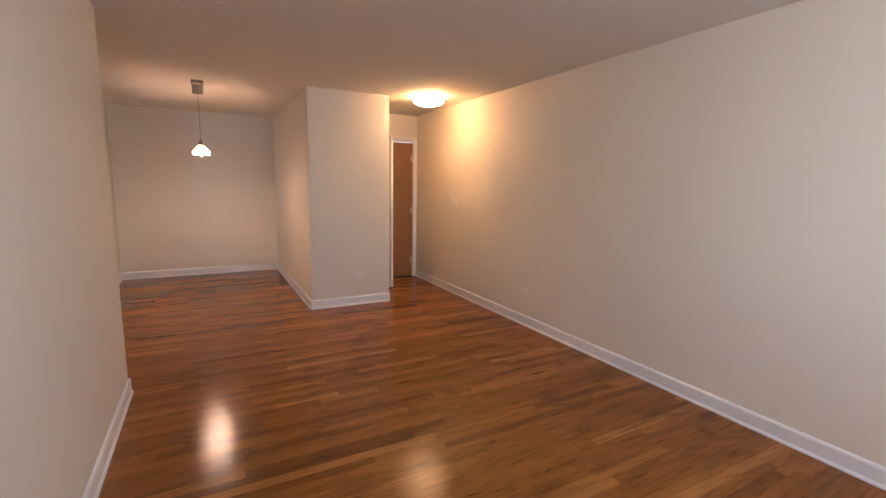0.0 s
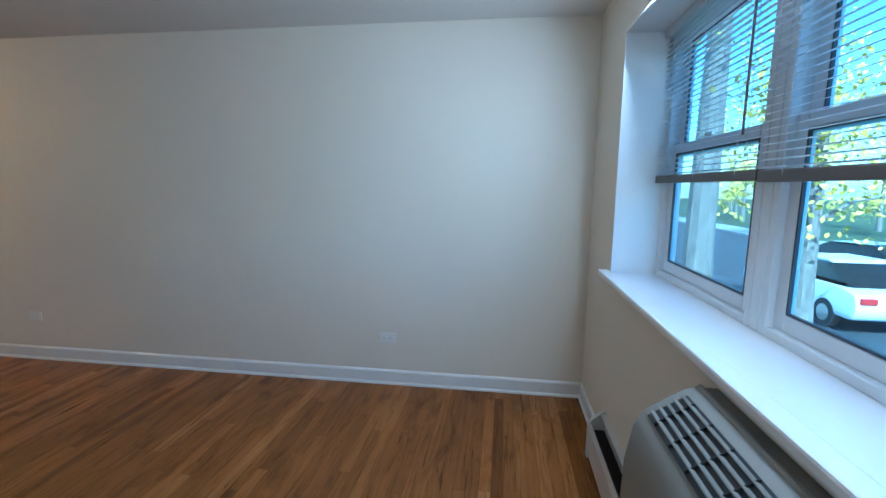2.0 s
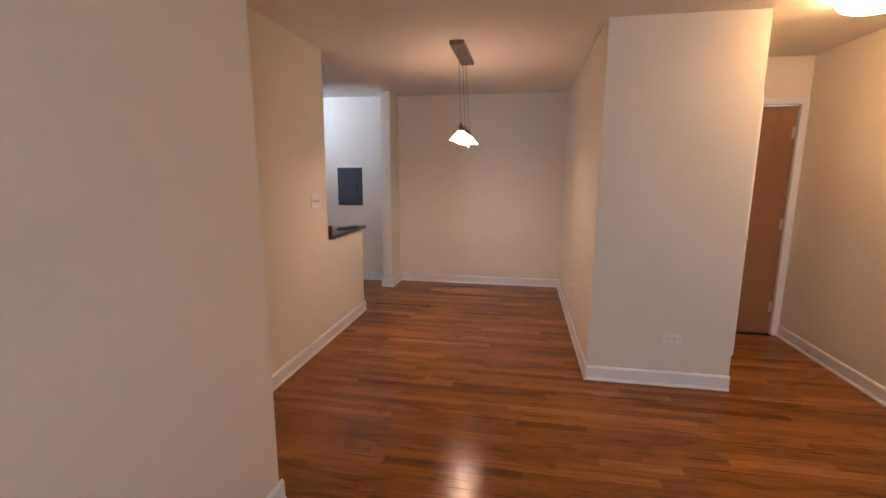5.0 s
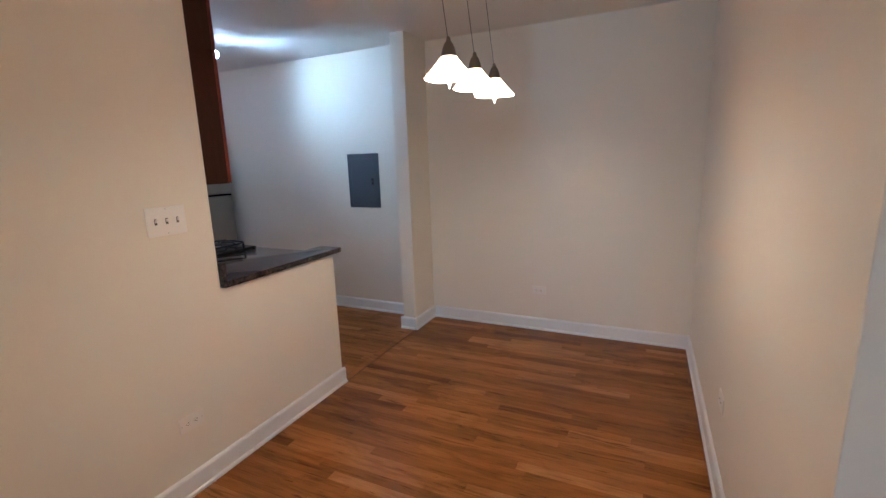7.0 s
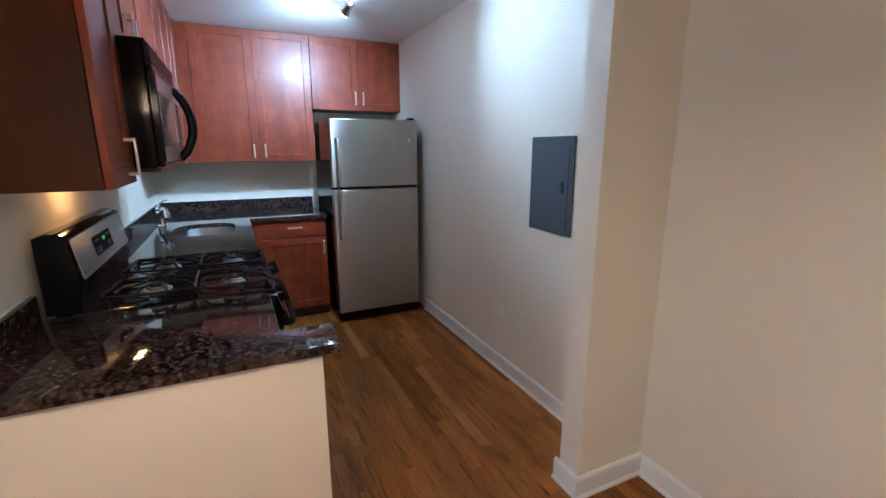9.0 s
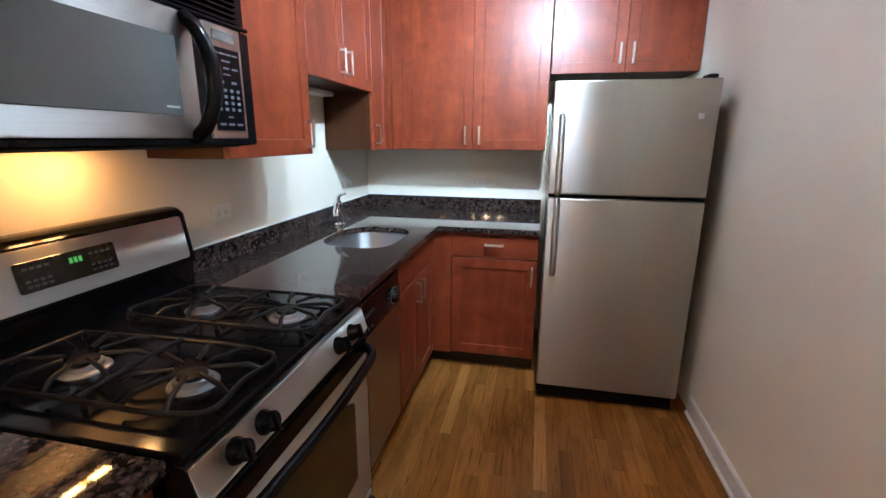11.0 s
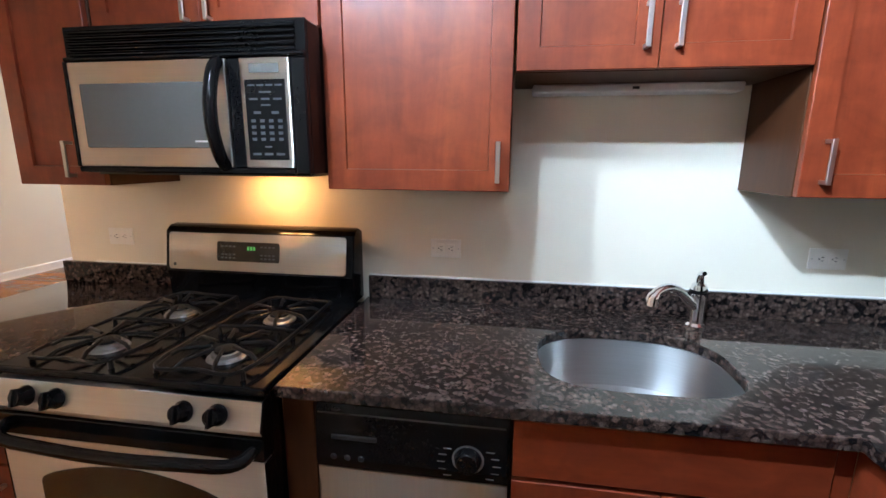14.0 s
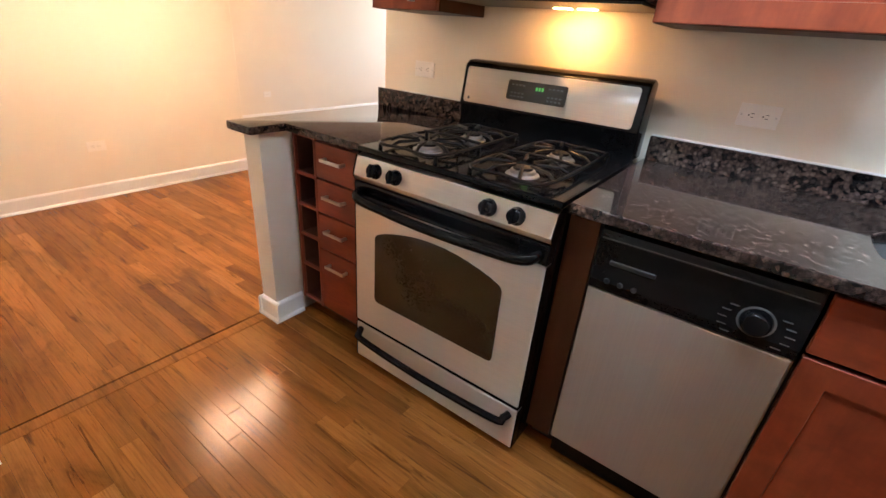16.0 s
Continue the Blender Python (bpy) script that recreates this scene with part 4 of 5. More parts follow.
for lo, hi in (((-6.535, 6.12, 0.0), (-5.868, 6.66, 0.088)), ((K_W, 6.70, 0.0), (-6.64, 7.372, 0.088)), ((-4.53, 6.12, 0.0), (-4.10, 6.66, 0.088)), ((-5.38, 6.12, 0), (-5.30, 6.66, 0.088))):
    part("toe_kick", box(lo, hi), TOE, None, "dark recessed toe kick under the cabinets", kind="structure", category="toe kick")
f = thing("cabinet_filler", (-5.34, 6.7, 0.09), "cherry-stained filler panel between stove and dishwasher", "cabinet filler")
# The darker side-panel stain puts the gap's shade into this panel's colour.
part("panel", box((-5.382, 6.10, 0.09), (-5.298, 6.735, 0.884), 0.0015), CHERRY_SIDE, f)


def drawer_stack():
    c = thing("drawer_cabinet", (-4.32, 6.5, 0.09), "cherry-stained cabinet with open wine cubbies and four drawers", "cabinet", "base cabinets")
    part("body", box((-4.53, 6.09, 0.09), (-4.24, LF, 0.884), 0.001), CHERRY, c)
    part("cubby_back", box((-4.24, 6.35, 0.09), (-4.10, 6.36, 0.884)), CAB_IN_SHADED, c)
    for a, b in ((-4.11, -4.098), (-4.2395, -4.228)):
        part("cubby_side", box((a, 6.36, 0.09), (b, LF + 0.004, 0.884), 0.001), CAB_IN_SHADED, c)
        part("cubby_edge", box((a, LF + 0.0045, 0.09), (b, LF + 0.02, 0.884), 0.001), CHERRY, c)
    for z in (0.095, 0.272, 0.424, 0.566, 0.706, 0.868):
        part("cubby_shelf", box((-4.2275, 6.36, z), (-4.1105, LF + 0.0035, z + 0.013), 0.001), CAB_IN_SHADED, c)
        part("shelf_edge", box((-4.2275, LF + 0.004, z), (-4.1105, LF + 0.018, z + 0.013), 0.001), CHERRY_X, c)
    for z0, z1, zh in ((0.722, 0.868, 0.808), (0.572, 0.715, 0.655), (0.405, 0.565, 0.502), (0.10, 0.398, 0.338)):
        d = part("drawer_front", box((-4.528, LF + 0.0015, z0), (-4.243, LF + 0.0215, z1), 0.0025), CHERRY_X, c)
        pull("n", LF + 0.0015, -4.36, zh, 0.115, False, d)


drawer_stack()

# ---- worktops ----
CF = 6.775


def worktops():
    z0, z1 = COUNTER - 0.031, COUNTER
    c = thing("bar_counter", (-4.1, 6.5, z1), "polished dark brown granite bar top on the half wall", "worktop")
    o1 = [(-3.938, K_S + 0.003), (-3.938, 6.93), (-4.105, 6.93), (-4.105, CF), (-4.532, CF), (-4.532, K_S + 0.003)]
    part("slab", add_prism(bmesh.new(), rounded(o1, 0.012, 4, (1, 2)), z0, z1, "z", 0.004, 2), GRANITE, c, smooth=True)
    part("backsplash", box((-4.512, K_S + 0.001, z1), (X_SW + 0.03, K_S + 0.021, 1.003), 0.002), GRANITE, c)
    w = thing("kitchen_counter", (-6.2, 6.5, z1), "polished dark brown speckled granite worktop round the corner", "worktop")
    sink = sink_outline()
    bm = bmesh.new()
    outer = [(-5.302, K_S + 0.003), (-5.302, CF), (-6.548, CF), (-6.548, 7.374), (K_W + 0.003, 7.374), (K_W + 0.003, K_S + 0.003)]
    loops = []
    for z in (z0, z1):
        a = [bm.verts.new((x, y, z)) for x, y in outer]
        b = [bm.verts.new((x, y, z)) for x, y in sink]
        edges = [bm.edges.new((a[k], a[(k + 1) % len(a)])) for k in range(len(a))] + [bm.edges.new((b[k], b[(k + 1) % len(b)])) for k in range(len(b))]
        bmesh.ops.triangle_fill(bm, edges=edges, use_beauty=True)
        loops.append((a, b))
    for i in (0, 1):
        a, b = loops[0][i], loops[1][i]
        for k in range(len(a)):
            bm.faces.new((a[k], a[(k + 1) % len(a)], b[(k + 1) % len(a)], b[k]))
    bmesh.ops.recalc_face_normals(bm, faces=bm.faces)
    slab = part("slab", bm, GRANITE, w)
    bev = slab.modifiers.new("edge", "BEVEL")
    bev.width, bev.segments, bev.limit_method, bev.angle_limit = 0.0035, 2, "ANGLE", radians(40)
    part("backsplash", box((K_W + 0.022, K_S + 0.001, z1), (-5.312, K_S + 0.021, 1.003), 0.002), GRANITE, w)
    part("backsplash", box((K_W + 0.001, K_S + 0.001, z1), (K_W + 0.021, 7.374, 1.003), 0.002), GRANITE, w)


def caulk(lo, hi):
    """A white bead of caulk where stone meets wall."""
    bm = box(lo, hi, 0.002, 2)
    part("caulk_bead", bm, TRIM, None, "thin white caulk bead above the granite splash", kind="structure", category="trim", smooth=True)


caulk((K_W + 0.022, K_S, 1.002), (-5.312, K_S + 0.008, 1.0085))
caulk((K_W, K_S + 0.010, 1.002), (K_W + 0.008, 7.374, 1.0085))
caulk((-4.512, K_S, 1.002), (X_SW - 0.122, K_S + 0.007, 1.0075))


def sink_outline(grow=0.0):
    """A D-shaped bowl: straight front with round corners and a bowed back."""
    x0, x1, y0, y1 = -6.44, -5.935, 6.275, 6.665
    mid, pts = (x0 + x1) / 2, []
    n = 44
    for k in range(n):
        a = k * math.tau / n
        e = 2 / 3.4 if math.sin(a) > 0 else 2 / 2.5
        cx = math.copysign(abs(math.cos(a)) ** e, math.cos(a))
        cy = math.copysign(abs(math.sin(a)) ** e, math.sin(a))
        pts.append((mid + (0.2525 + grow) * cx, (y0 + y1) / 2 + (0.195 + grow) * cy))
    return pts


def kitchen_sink():
    s = thing("kitchen_sink", (-6.19, 6.47, 0.70), "brushed stainless steel undermount sink bowl", "sink")
    bm = bmesh.new()
    rings = []
    for grow, z in ((0.012, COUNTER - 0.033), (0.003, COUNTER - 0.0335), (0.001, COUNTER - 0.05), (-0.006, COUNTER - 0.14), (-0.02, COUNTER - 0.178), (-0.05, COUNTER - 0.193), (-0.12, COUNTER - 0.198)):
        rings.append([bm.verts.new((x, y, z)) for x, y in sink_outline(grow)])
    for a, b in zip(rings, rings[1:]):
        for k in range(len(a)):
            bm.faces.new((a[k], a[(k + 1) % len(a)], b[(k + 1) % len(a)], b[k]))
    bm.faces.new(rings[-1])
    bmesh.ops.recalc_face_normals(bm, faces=bm.faces)
    part("bowl", bm, SINK_STEEL, s, smooth=True)
    part("drain", add_turned(bmesh.new(), (-6.19, 6.45, 0), [(0.045, COUNTER - 0.197), (0.043, COUNTER - 0.194), (0.03, COUNTER - 0.196), (0.012, COUNTER - 0.2)], 24), CHROME, s, smooth=True)


def faucet():
    x, y = -6.455, 6.185
    f = thing("kitchen_faucet", (x, y, COUNTER), "chrome single-lever kitchen faucet behind the sink", "faucet")
    part("base", add_turned(bmesh.new(), (x, y, COUNTER), [(0.033, 0), (0.033, 0.006), (0.026, 0.014), (0.023, 0.05), (0.024, 0.09), (0.026, 0.125), (0.022, 0.14), (0.013, 0.147)], 24), CHROME, f, smooth=True)
    d = Vector((0.93, 0.37, 0)).normalized()
    b = Vector((x, y, COUNTER))
    pts = bow([b + d * u + Vector((0, 0, h)) for u, h in ((0.0, 0.055), (0.035, 0.09), (0.075, 0.122), (0.115, 0.135), (0.15, 0.126), (0.168, 0.105), (0.172, 0.082))], 4)
    rr = [0.0185 - 0.003 * math.sin(math.pi * k / (len(pts) - 1)) + (0.003 if k > len(pts) - 7 else 0) for k in range(len(pts))]
    part("spout", add_tube(bmesh.new(), pts, rr, 16), CHROME, f, smooth=True)
    part("collar", add_turned(bmesh.new(), (x, y, COUNTER), [(0.0265, 0.112), (0.028, 0.118), (0.0265, 0.124)], 24), BLACK, f)
    pts = bow([b + Vector((0, 0, 0.142)), b + Vector((0.002, 0.004, 0.165)), b + Vector((0.006, 0.022, 0.182)), b + Vector((0.012, 0.055, 0.19))], 4)
    part("lever", add_tube(bmesh.new(), pts, [0.014 - 0.007 * k / (len(pts) - 1) for k in range(len(pts))], 12), CHROME, f, smooth=True)


worktops()
kitchen_sink()
faucet()


# ---- dishwasher ----
def dishwasher():
    x0, x1, y = -5.864, -5.386, 6.745
    d = thing("dishwasher", ((x0 + x1) / 2, 6.5, 0.0), "narrow dishwasher with a steel door and black control panel", "dishwasher")
    part("body", box((x0, 6.12, 0.09), (x1, y - 0.03, 0.88)), BLACK, d)
    door = part("door", box((x0 + 0.003, y - 0.03, 0.108), (x1 - 0.003, y, 0.69), 0.006, 2), STEEL_V, d, "brushed steel door")
    pan = part("control_panel", add_prism(bmesh.new(), [(y - 0.028, 0.694), (y + 0.002, 0.694), (y + 0.006, 0.72), (y - 0.002, 0.84), (y - 0.01, 0.858), (y - 0.028, 0.858)], x0 + 0.003, x1 - 0.003, "x", 0.003), BLACK, d, "black control panel")
    part("latch_slot", box((-5.545, y + 0.0005, 0.772), (-5.43, y + 0.0062, 0.785), 0.002), GREY_DARK, pan)
    part("trim_line", box((x0 + 0.01, y - 0.0015, 0.838), (x1 - 0.01, y + 0.0015, 0.841)), INK, pan)
    k = part("cycle_knob", add_turned(bmesh.new(), (-5.767, y, 0.755), [(0.034, 0.0), (0.033, 0.009), (0.03, 0.014), (0.028, 0.024), (0.024, 0.028)], 28, "y"), BLACK, pan, smooth=True)
    part("ring", add_turned(bmesh.new(), (-5.767, y + 0.001, 0.755), [(0.036, 0.003), (0.038, 0.0055), (0.035, 0.0062)], 28, "y"), INK, pan, smooth=True)
    for j in range(5):
        a = radians(140 + j * 20)
        for s in (-1, 1):
            u, w = -5.767 + s * 0.066 * abs(math.cos(a)) , 0.755 + 0.055 * math.sin(a) * (1 if s > 0 else 1) - 0.012
            part("dial_mark", box((u - 0.011, y + 0.0035, w - 0.0010), (u + 0.008, y + 0.0058, w + 0.0010)), INK, pan)
    for j in range(3):
        part("button", add_turned(bmesh.new(), (-5.435 - 0.035 * j, y, 0.725), [(0.008, 0.0), (0.008, 0.007), (0.006, 0.009)], 12, "y"), GREY_DARK, pan)
    part("kick_plate", box((x0 + 0.003, 6.66, 0.004), (x1 - 0.003, 6.70, 0.1), 0.002), BLACK, d)


dishwasher()


# ---- stove ----
def stove():
    x0, x1 = -5.292, -4.54
    m = (x0 + x1) / 2
    s = thing("gas_stove", (m, 6.45, 0.0), "freestanding gas stove in stainless steel and black enamel", "stove")
    part("body", box((x0, 6.085, 0.03), (x1, 6.775, 0.896), 0.003), BLACK, s)
    top = part("cooktop", box((x0 - 0.001, 6.15, 0.8965), (x1 + 0.001, 6.80, 0.918), 0.006, 2), BLACK, s, "shiny black enamel cooktop")
    bm = add_prism(bmesh.new(), [(6.775, 0.802), (6.812, 0.802), (6.822, 0.82), (6.803, 0.886), (6.775, 0.892)], x0 + 0.004, x1 - 0.004, "x", 0.003)
    pan = part("front_panel", bm, STEEL_H, s, "brushed steel knob panel")
    for a, b in ((x0, x0 + 0.0035), (x1 - 0.0035, x1)):
        part("end_cap", add_prism(bmesh.new(), [(6.7755, 0.800), (6.813, 0.800), (6.823, 0.82), (6.804, 0.888), (6.7755, 0.894)], a, b, "x"), BLACK, pan, "black end cap")
        part("side_trim", box((a, 6.7775, 0.214), (b, 6.8145, 0.733)), BLACK, s, "black edge of the oven door")
        part("side_trim", box((a, 6.7775, 0.030), (b, 6.8145, 0.194)), BLACK, s, "black edge of the drawer")
    for x in (-4.645, -4.733, -5.088, -5.178):
        bm = add_turned(bmesh.new(), (0, 0, 0), [(0.026, 0.0), (0.026, 0.006), (0.022, 0.012), (0.02, 0.03), (0.016, 0.033)], 24)
        add_box(bm, (-0.005, -0.022, 0.02), (0.005, 0.022, 0.04), 0.002)
        q = Vector((0, 0.96, 0.28)).to_track_quat("Z", "Y").to_matrix().to_4x4()
        q.translation = (x, 6.8125, 0.85)
        bmesh.ops.transform(bm, matrix=q, verts=bm.verts)
        part("knob", bm, BLACK, pan, "black knob", smooth=True)
        for k in range(7):
            a = radians(-30 + 40 * k)
            mk = box((0.033 * math.cos(a) - 0.0022, 0.033 * math.sin(a) - 0.0012, -0.0002), (0.033 * math.cos(a) + 0.0022, 0.033 * math.sin(a) + 0.0012, 0.0006))
            bmesh.ops.transform(mk, matrix=q, verts=mk.verts)
            part("dial_mark", mk, GREY_DARK, pan)
    # door, its arched window and handle
    dy = 6.815
    bm = add_prism(bmesh.new(), rounded([(x0 + 0.004, 0.212), (x1 - 0.004, 0.212), (x1 - 0.004, 0.735), (x0 + 0.004, 0.735)], 0.008, 3), 6.777, dy, "y", 0.004)
    door = part("oven_door", bm, STEEL_H, s, "brushed steel oven door")
    part("door_top", box((x0 + 0.002, 6.777, 0.736), (x1 - 0.002, dy + 0.002, 0.798), 0.004, 2), BLACK, door)
    gx0, gx1 = -5.17, -4.645
    arch = [(gx0, 0.338), (gx1, 0.338), (gx1, 0.618)]
    for k in range(1, 12):
        u = k / 12
        arch.append((gx1 + (gx0 - gx1) * u, 0.618 + 0.056 * math.sin(math.pi * u) ** 0.8))
    arch.append((gx0, 0.618))
    bm = add_prism(bmesh.new(), rounded(arch, 0.02, 4, (0, 1, 2, 14)), dy + 0.0005, dy + 0.004, "y", 0.0015)
    part("oven_window", bm, OVEN_GLASS, door, "dark brown glass with an arched top")
    pts = [(x1 - 0.03, dy, 0.765), (x1 - 0.04, dy + 0.03, 0.757), (x1 - 0.08, dy + 0.045, 0.75)]
    pts += [(x1 - 0.08 + (x0 - x1 + 0.16) * k / 6, dy + 0.045 + 0.008 * math.sin(math.pi * k / 6), 0.75 - 0.008 * math.sin(math.pi * k / 6)) for k in range(1, 6)]
    pts += [(x0 + 0.08, dy + 0.045, 0.75), (x0 + 0.04, dy + 0.03, 0.757), (x0 + 0.03, dy, 0.765)]
    part("door_handle", add_tube(bmesh.new(), bow(pts, 3), 0.015, 12, 1.15), BLACK, door, "thick black handle", smooth=True)
    bm = box((x0 + 0.004, 6.777, 0.028), (x1 - 0.004, dy, 0.196), 0.005, 2)
    dr = part("drawer", bm, STEEL_H, s, "brushed steel storage drawer")
    part("drawer_gap", box((x0 + 0.004, 6.776, 0.197), (x1 - 0.004, dy - 0.004, 0.211)), BLACK, s)
    pts = [(x1 - 0.03, dy, 0.172), (x1 - 0.04, dy + 0.022, 0.165), (x1 - 0.07, dy + 0.035, 0.152), (m, dy + 0.042, 0.146), (x0 + 0.07, dy + 0.035, 0.152), (x0 + 0.04, dy + 0.022, 0.165), (x0 + 0.03, dy, 0.172)]
    part("drawer_handle", add_tube(bmesh.new(), bow(pts), 0.013, 12), BLACK, dr, "black curved handle", smooth=True)
    part("base_plate", box((x0 + 0.02, 6.10, 0.0), (x1 - 0.02, 6.74, 0.03)), BLACK, s)
    # backguard
    g = [(6.085, 0.918), (6.185, 0.918), (6.19, 1.0), (6.20, 1.02), (6.176, 1.172), (6.155, 1.19), (6.12, 1.194), (6.085, 1.18)]
    bg = part("backguard", add_prism(bmesh.new(), g, x0 - 0.002, x1 + 0.002, "x", 0.012, 3), BLACK, s, "black backguard with a steel face", smooth=True)
    slope = (Vector((6.176, 1.172)) - Vector((6.20, 1.02))).normalized()

    def face(u0, u1, w0, w1, proud, r, thick=0.003):
        """A rounded plate on the sloping face: across from u0 to u1, up the slope from w0 to w1."""
        bm = add_prism(bmesh.new(), rounded([(u0, w0), (u1, w0), (u1, w1), (u0, w1)], r, 4), proud, proud + thick, "z", 0.0008, 1)
        nrm = Vector((slope.y, -slope.x))
        for v in bm.verts:
            a, w, h = v.co
            p = Vector((6.20, 1.02)) + slope * w + nrm * h
            v.co = (a, p.x, p.y)
        bmesh.ops.recalc_face_normals(bm, faces=bm.faces)
        return bm
    fp = part("face_panel", face(x0 + 0.026, x1 - 0.018, 0.008, 0.148, 0.0006, 0.014), STEEL_H, bg, "brushed steel face panel")
    cx = m + 0.03
    part("display", face(cx - 0.125, cx + 0.125, 0.045, 0.118, 0.004, 0.008), DARK_GLASS, bg, "dark control display")
    for k, (a, b) in enumerate(((-0.02, -0.012), (-0.008, 0.0), (0.004, 0.012))):
        part("clock_digit", face(cx - 0.01 + a, cx - 0.01 + b, 0.088, 0.102, 0.0072, 0.001, 0.0005), CLOCK_GLOW, bg)
    for row in (0.055, 0.068, 0.098):
        for k in range(4):
            for sd in (-1, 1):
                u = cx + sd * (0.055 + 0.016 * k)
                part("key_mark", face(u - 0.005, u + 0.005, row, row + 0.006, 0.0072, 0.0005, 0.0004), GREY_PANEL, bg)
    part("badge", face(x1 - 0.05, x1 - 0.038, 0.02, 0.032, 0.0038, 0.005, 0.001), GREY_PANEL, bg)
    # burners and grates
    BURN_Y = (6.375, 6.655)
    for bx in (-4.735, -5.10):
        for by in BURN_Y:
            b = part("burner", add_turned(bmesh.new(), (bx, by, 0.918), [(0.052, 0.0), (0.05, 0.004), (0.039, 0.007), (0.037, 0.016), (0.034, 0.018)], 28), ALUMINIUM, s, "steel burner ring", smooth=True)
            part("burner_cap", add_turned(bmesh.new(), (bx, by, 0.934), [(0.029, 0.0), (0.031, 0.004), (0.029, 0.009), (0.016, 0.011)], 28), BLACK_MAT, b, smooth=True)
    for bx in (-4.735, -5.10):
        bm = bmesh.new()
        y0, y1, w, h = 6.235, 6.765, 0.118, 0.950
        add_tube(bm, bow([(bx - w, y0, h - 0.010), (bx, y0 - 0.008, h - 0.010), (bx + w, y0, h - 0.010), (bx + w + 0.012, (y0 + y1) / 2, h - 0.010), (bx + w, y1, h - 0.010), (bx, y1 + 0.008, h - 0.010), (bx - w, y1, h - 0.010), (bx - w - 0.012, (y0 + y1) / 2, h - 0.010), (bx - w, y0, h - 0.010)], 4), 0.0055, 8)
        add_tube(bm, [(bx - w - 0.01, 6.515, h - 0.006), (bx, 6.515, h), (bx + w + 0.01, 6.515, h - 0.006)], 0.0055, 8)
        for by in BURN_Y:
            for k in range(8):
                a = radians(45 * k + 22.5)
                c, n = math.cos(a), math.sin(a)
                reach = min(0.122 / max(abs(c), 0.01), 0.128 / max(abs(n), 0.01))
                add_tube(bm, [(bx + r * c, by + r * n, q) for r, q in ((reach, h - 0.012), (reach * 0.8, h + 0.002), (0.034, h + 0.003))], [0.0058, 0.0058, 0.0048], 8)
        for fx in (-w, w):
            for fy in (y0, 6.515, y1):
                add_tube(bm, [(bx + fx, fy, 0.9175), (bx + fx, fy, h - 0.008)], [0.0075, 0.0055], 8)
        part("grate", bm, BLACK_MAT, s, "black cast iron grate over two burners", smooth=True)


stove()


# ---- microwave ----
def microwave():
    x0, x1, y = -5.287, -4.54, 6.475
    z0, z1 = 1.398, 1.813
    m = thing("microwave_oven", ((x0 + x1) / 2, 6.3, z0), "black and stainless microwave hung above the stove", "microwave")
    part("body", box((x0, B + 0.002, z0), (x1, y - 0.012, z1 - 0.001), 0.004), BLACK, m)
    vent = part("vent_grille", box((x0, y - 0.0115, 1.725), (x1, y - 0.004, z1 - 0.001), 0.002), BLACK, m)
    for k in range(5):
        part("vent_slat", add_prism(bmesh.new(), [(y - 0.004, 1.733 + 0.015 * k), (y + 0.006, 1.731 + 0.015 * k), (y + 0.006, 1.735 + 0.015 * k), (y - 0.004, 1.741 + 0.015 * k)], x0 + 0.03, x1 - 0.012, "x"), BLACK, vent)
    part("vent_rim", box((x0, y - 0.004, 1.716), (x1, y + 0.01, 1.727), 0.003), BLACK, vent)
    xd = -5.055
    part("casing_side", box((x1 - 0.0135, y - 0.0115, z0 + 0.0195), (x1, y + 0.0135, 1.715), 0.003), BLACK, m, "black casing edge")
    d = part("door", box((xd, y - 0.0115, z0 + 0.02), (x1 - 0.014, y + 0.012, 1.712), 0.004, 2), STEEL_H, m, "brushed steel door")
    part("door_window", add_prism(bmesh.new(), rounded([(xd + 0.06, 1.472), (x1 - 0.048, 1.472), (x1 - 0.048, 1.652), (xd + 0.06, 1.652)], 0.006, 3), y + 0.0122, y + 0.014, "y", 0.0008, 1), MW_GLASS, d, "grey screened window")
    part("door_badge", box((xd + 0.07, y + 0.0142, 1.488), (xd + 0.11, y + 0.0148, 1.493)), LOGO, d)
    pts = [(xd + 0.022, y + 0.010, 1.705), (xd + 0.018, y + 0.04, 1.675), (xd + 0.014, y + 0.066, 1.61), (xd + 0.013, y + 0.072, 1.56), (xd + 0.014, y + 0.066, 1.51), (xd + 0.018, y + 0.04, 1.45), (xd + 0.022, y + 0.010, 1.42)]
    part("door_handle", add_tube(bmesh.new(), bow(pts), 0.018, 12), BLACK, d, "black bowed handle", smooth=True)
    part("panel_gap", box((xd - 0.04, y - 0.0115, z0 + 0.02), (xd - 0.001, y + 0.004, 1.712), 0.002), BLACK, m)
    px0, px1 = x0 + 0.045, xd - 0.041
    p = part("control_panel", box((px0, y - 0.0115, z0 + 0.02), (px1, y + 0.011, 1.712), 0.005, 2), STEEL_H, m, "steel control panel")
    part("panel_side", box((x0, y - 0.0115, z0 + 0.002), (px0 - 0.001, y + 0.008, 1.712), 0.004), BLACK, m)
    part("bottom_rim", box((px0, y - 0.0115, z0 + 0.002), (x1, y + 0.008, z0 + 0.0185), 0.003), BLACK, m)
    part("display", box((px0 + 0.03, y + 0.0112, 1.672), (px1 - 0.03, y + 0.0128, 1.696)), MW_GLASS, p)
    k = part("keypad", box((px0 + 0.014, y + 0.0112, 1.44), (px1 - 0.014, y + 0.013, 1.655)), BLACK, p, "black keypad with pale key marks")
    wide = px1 - px0 - 0.040
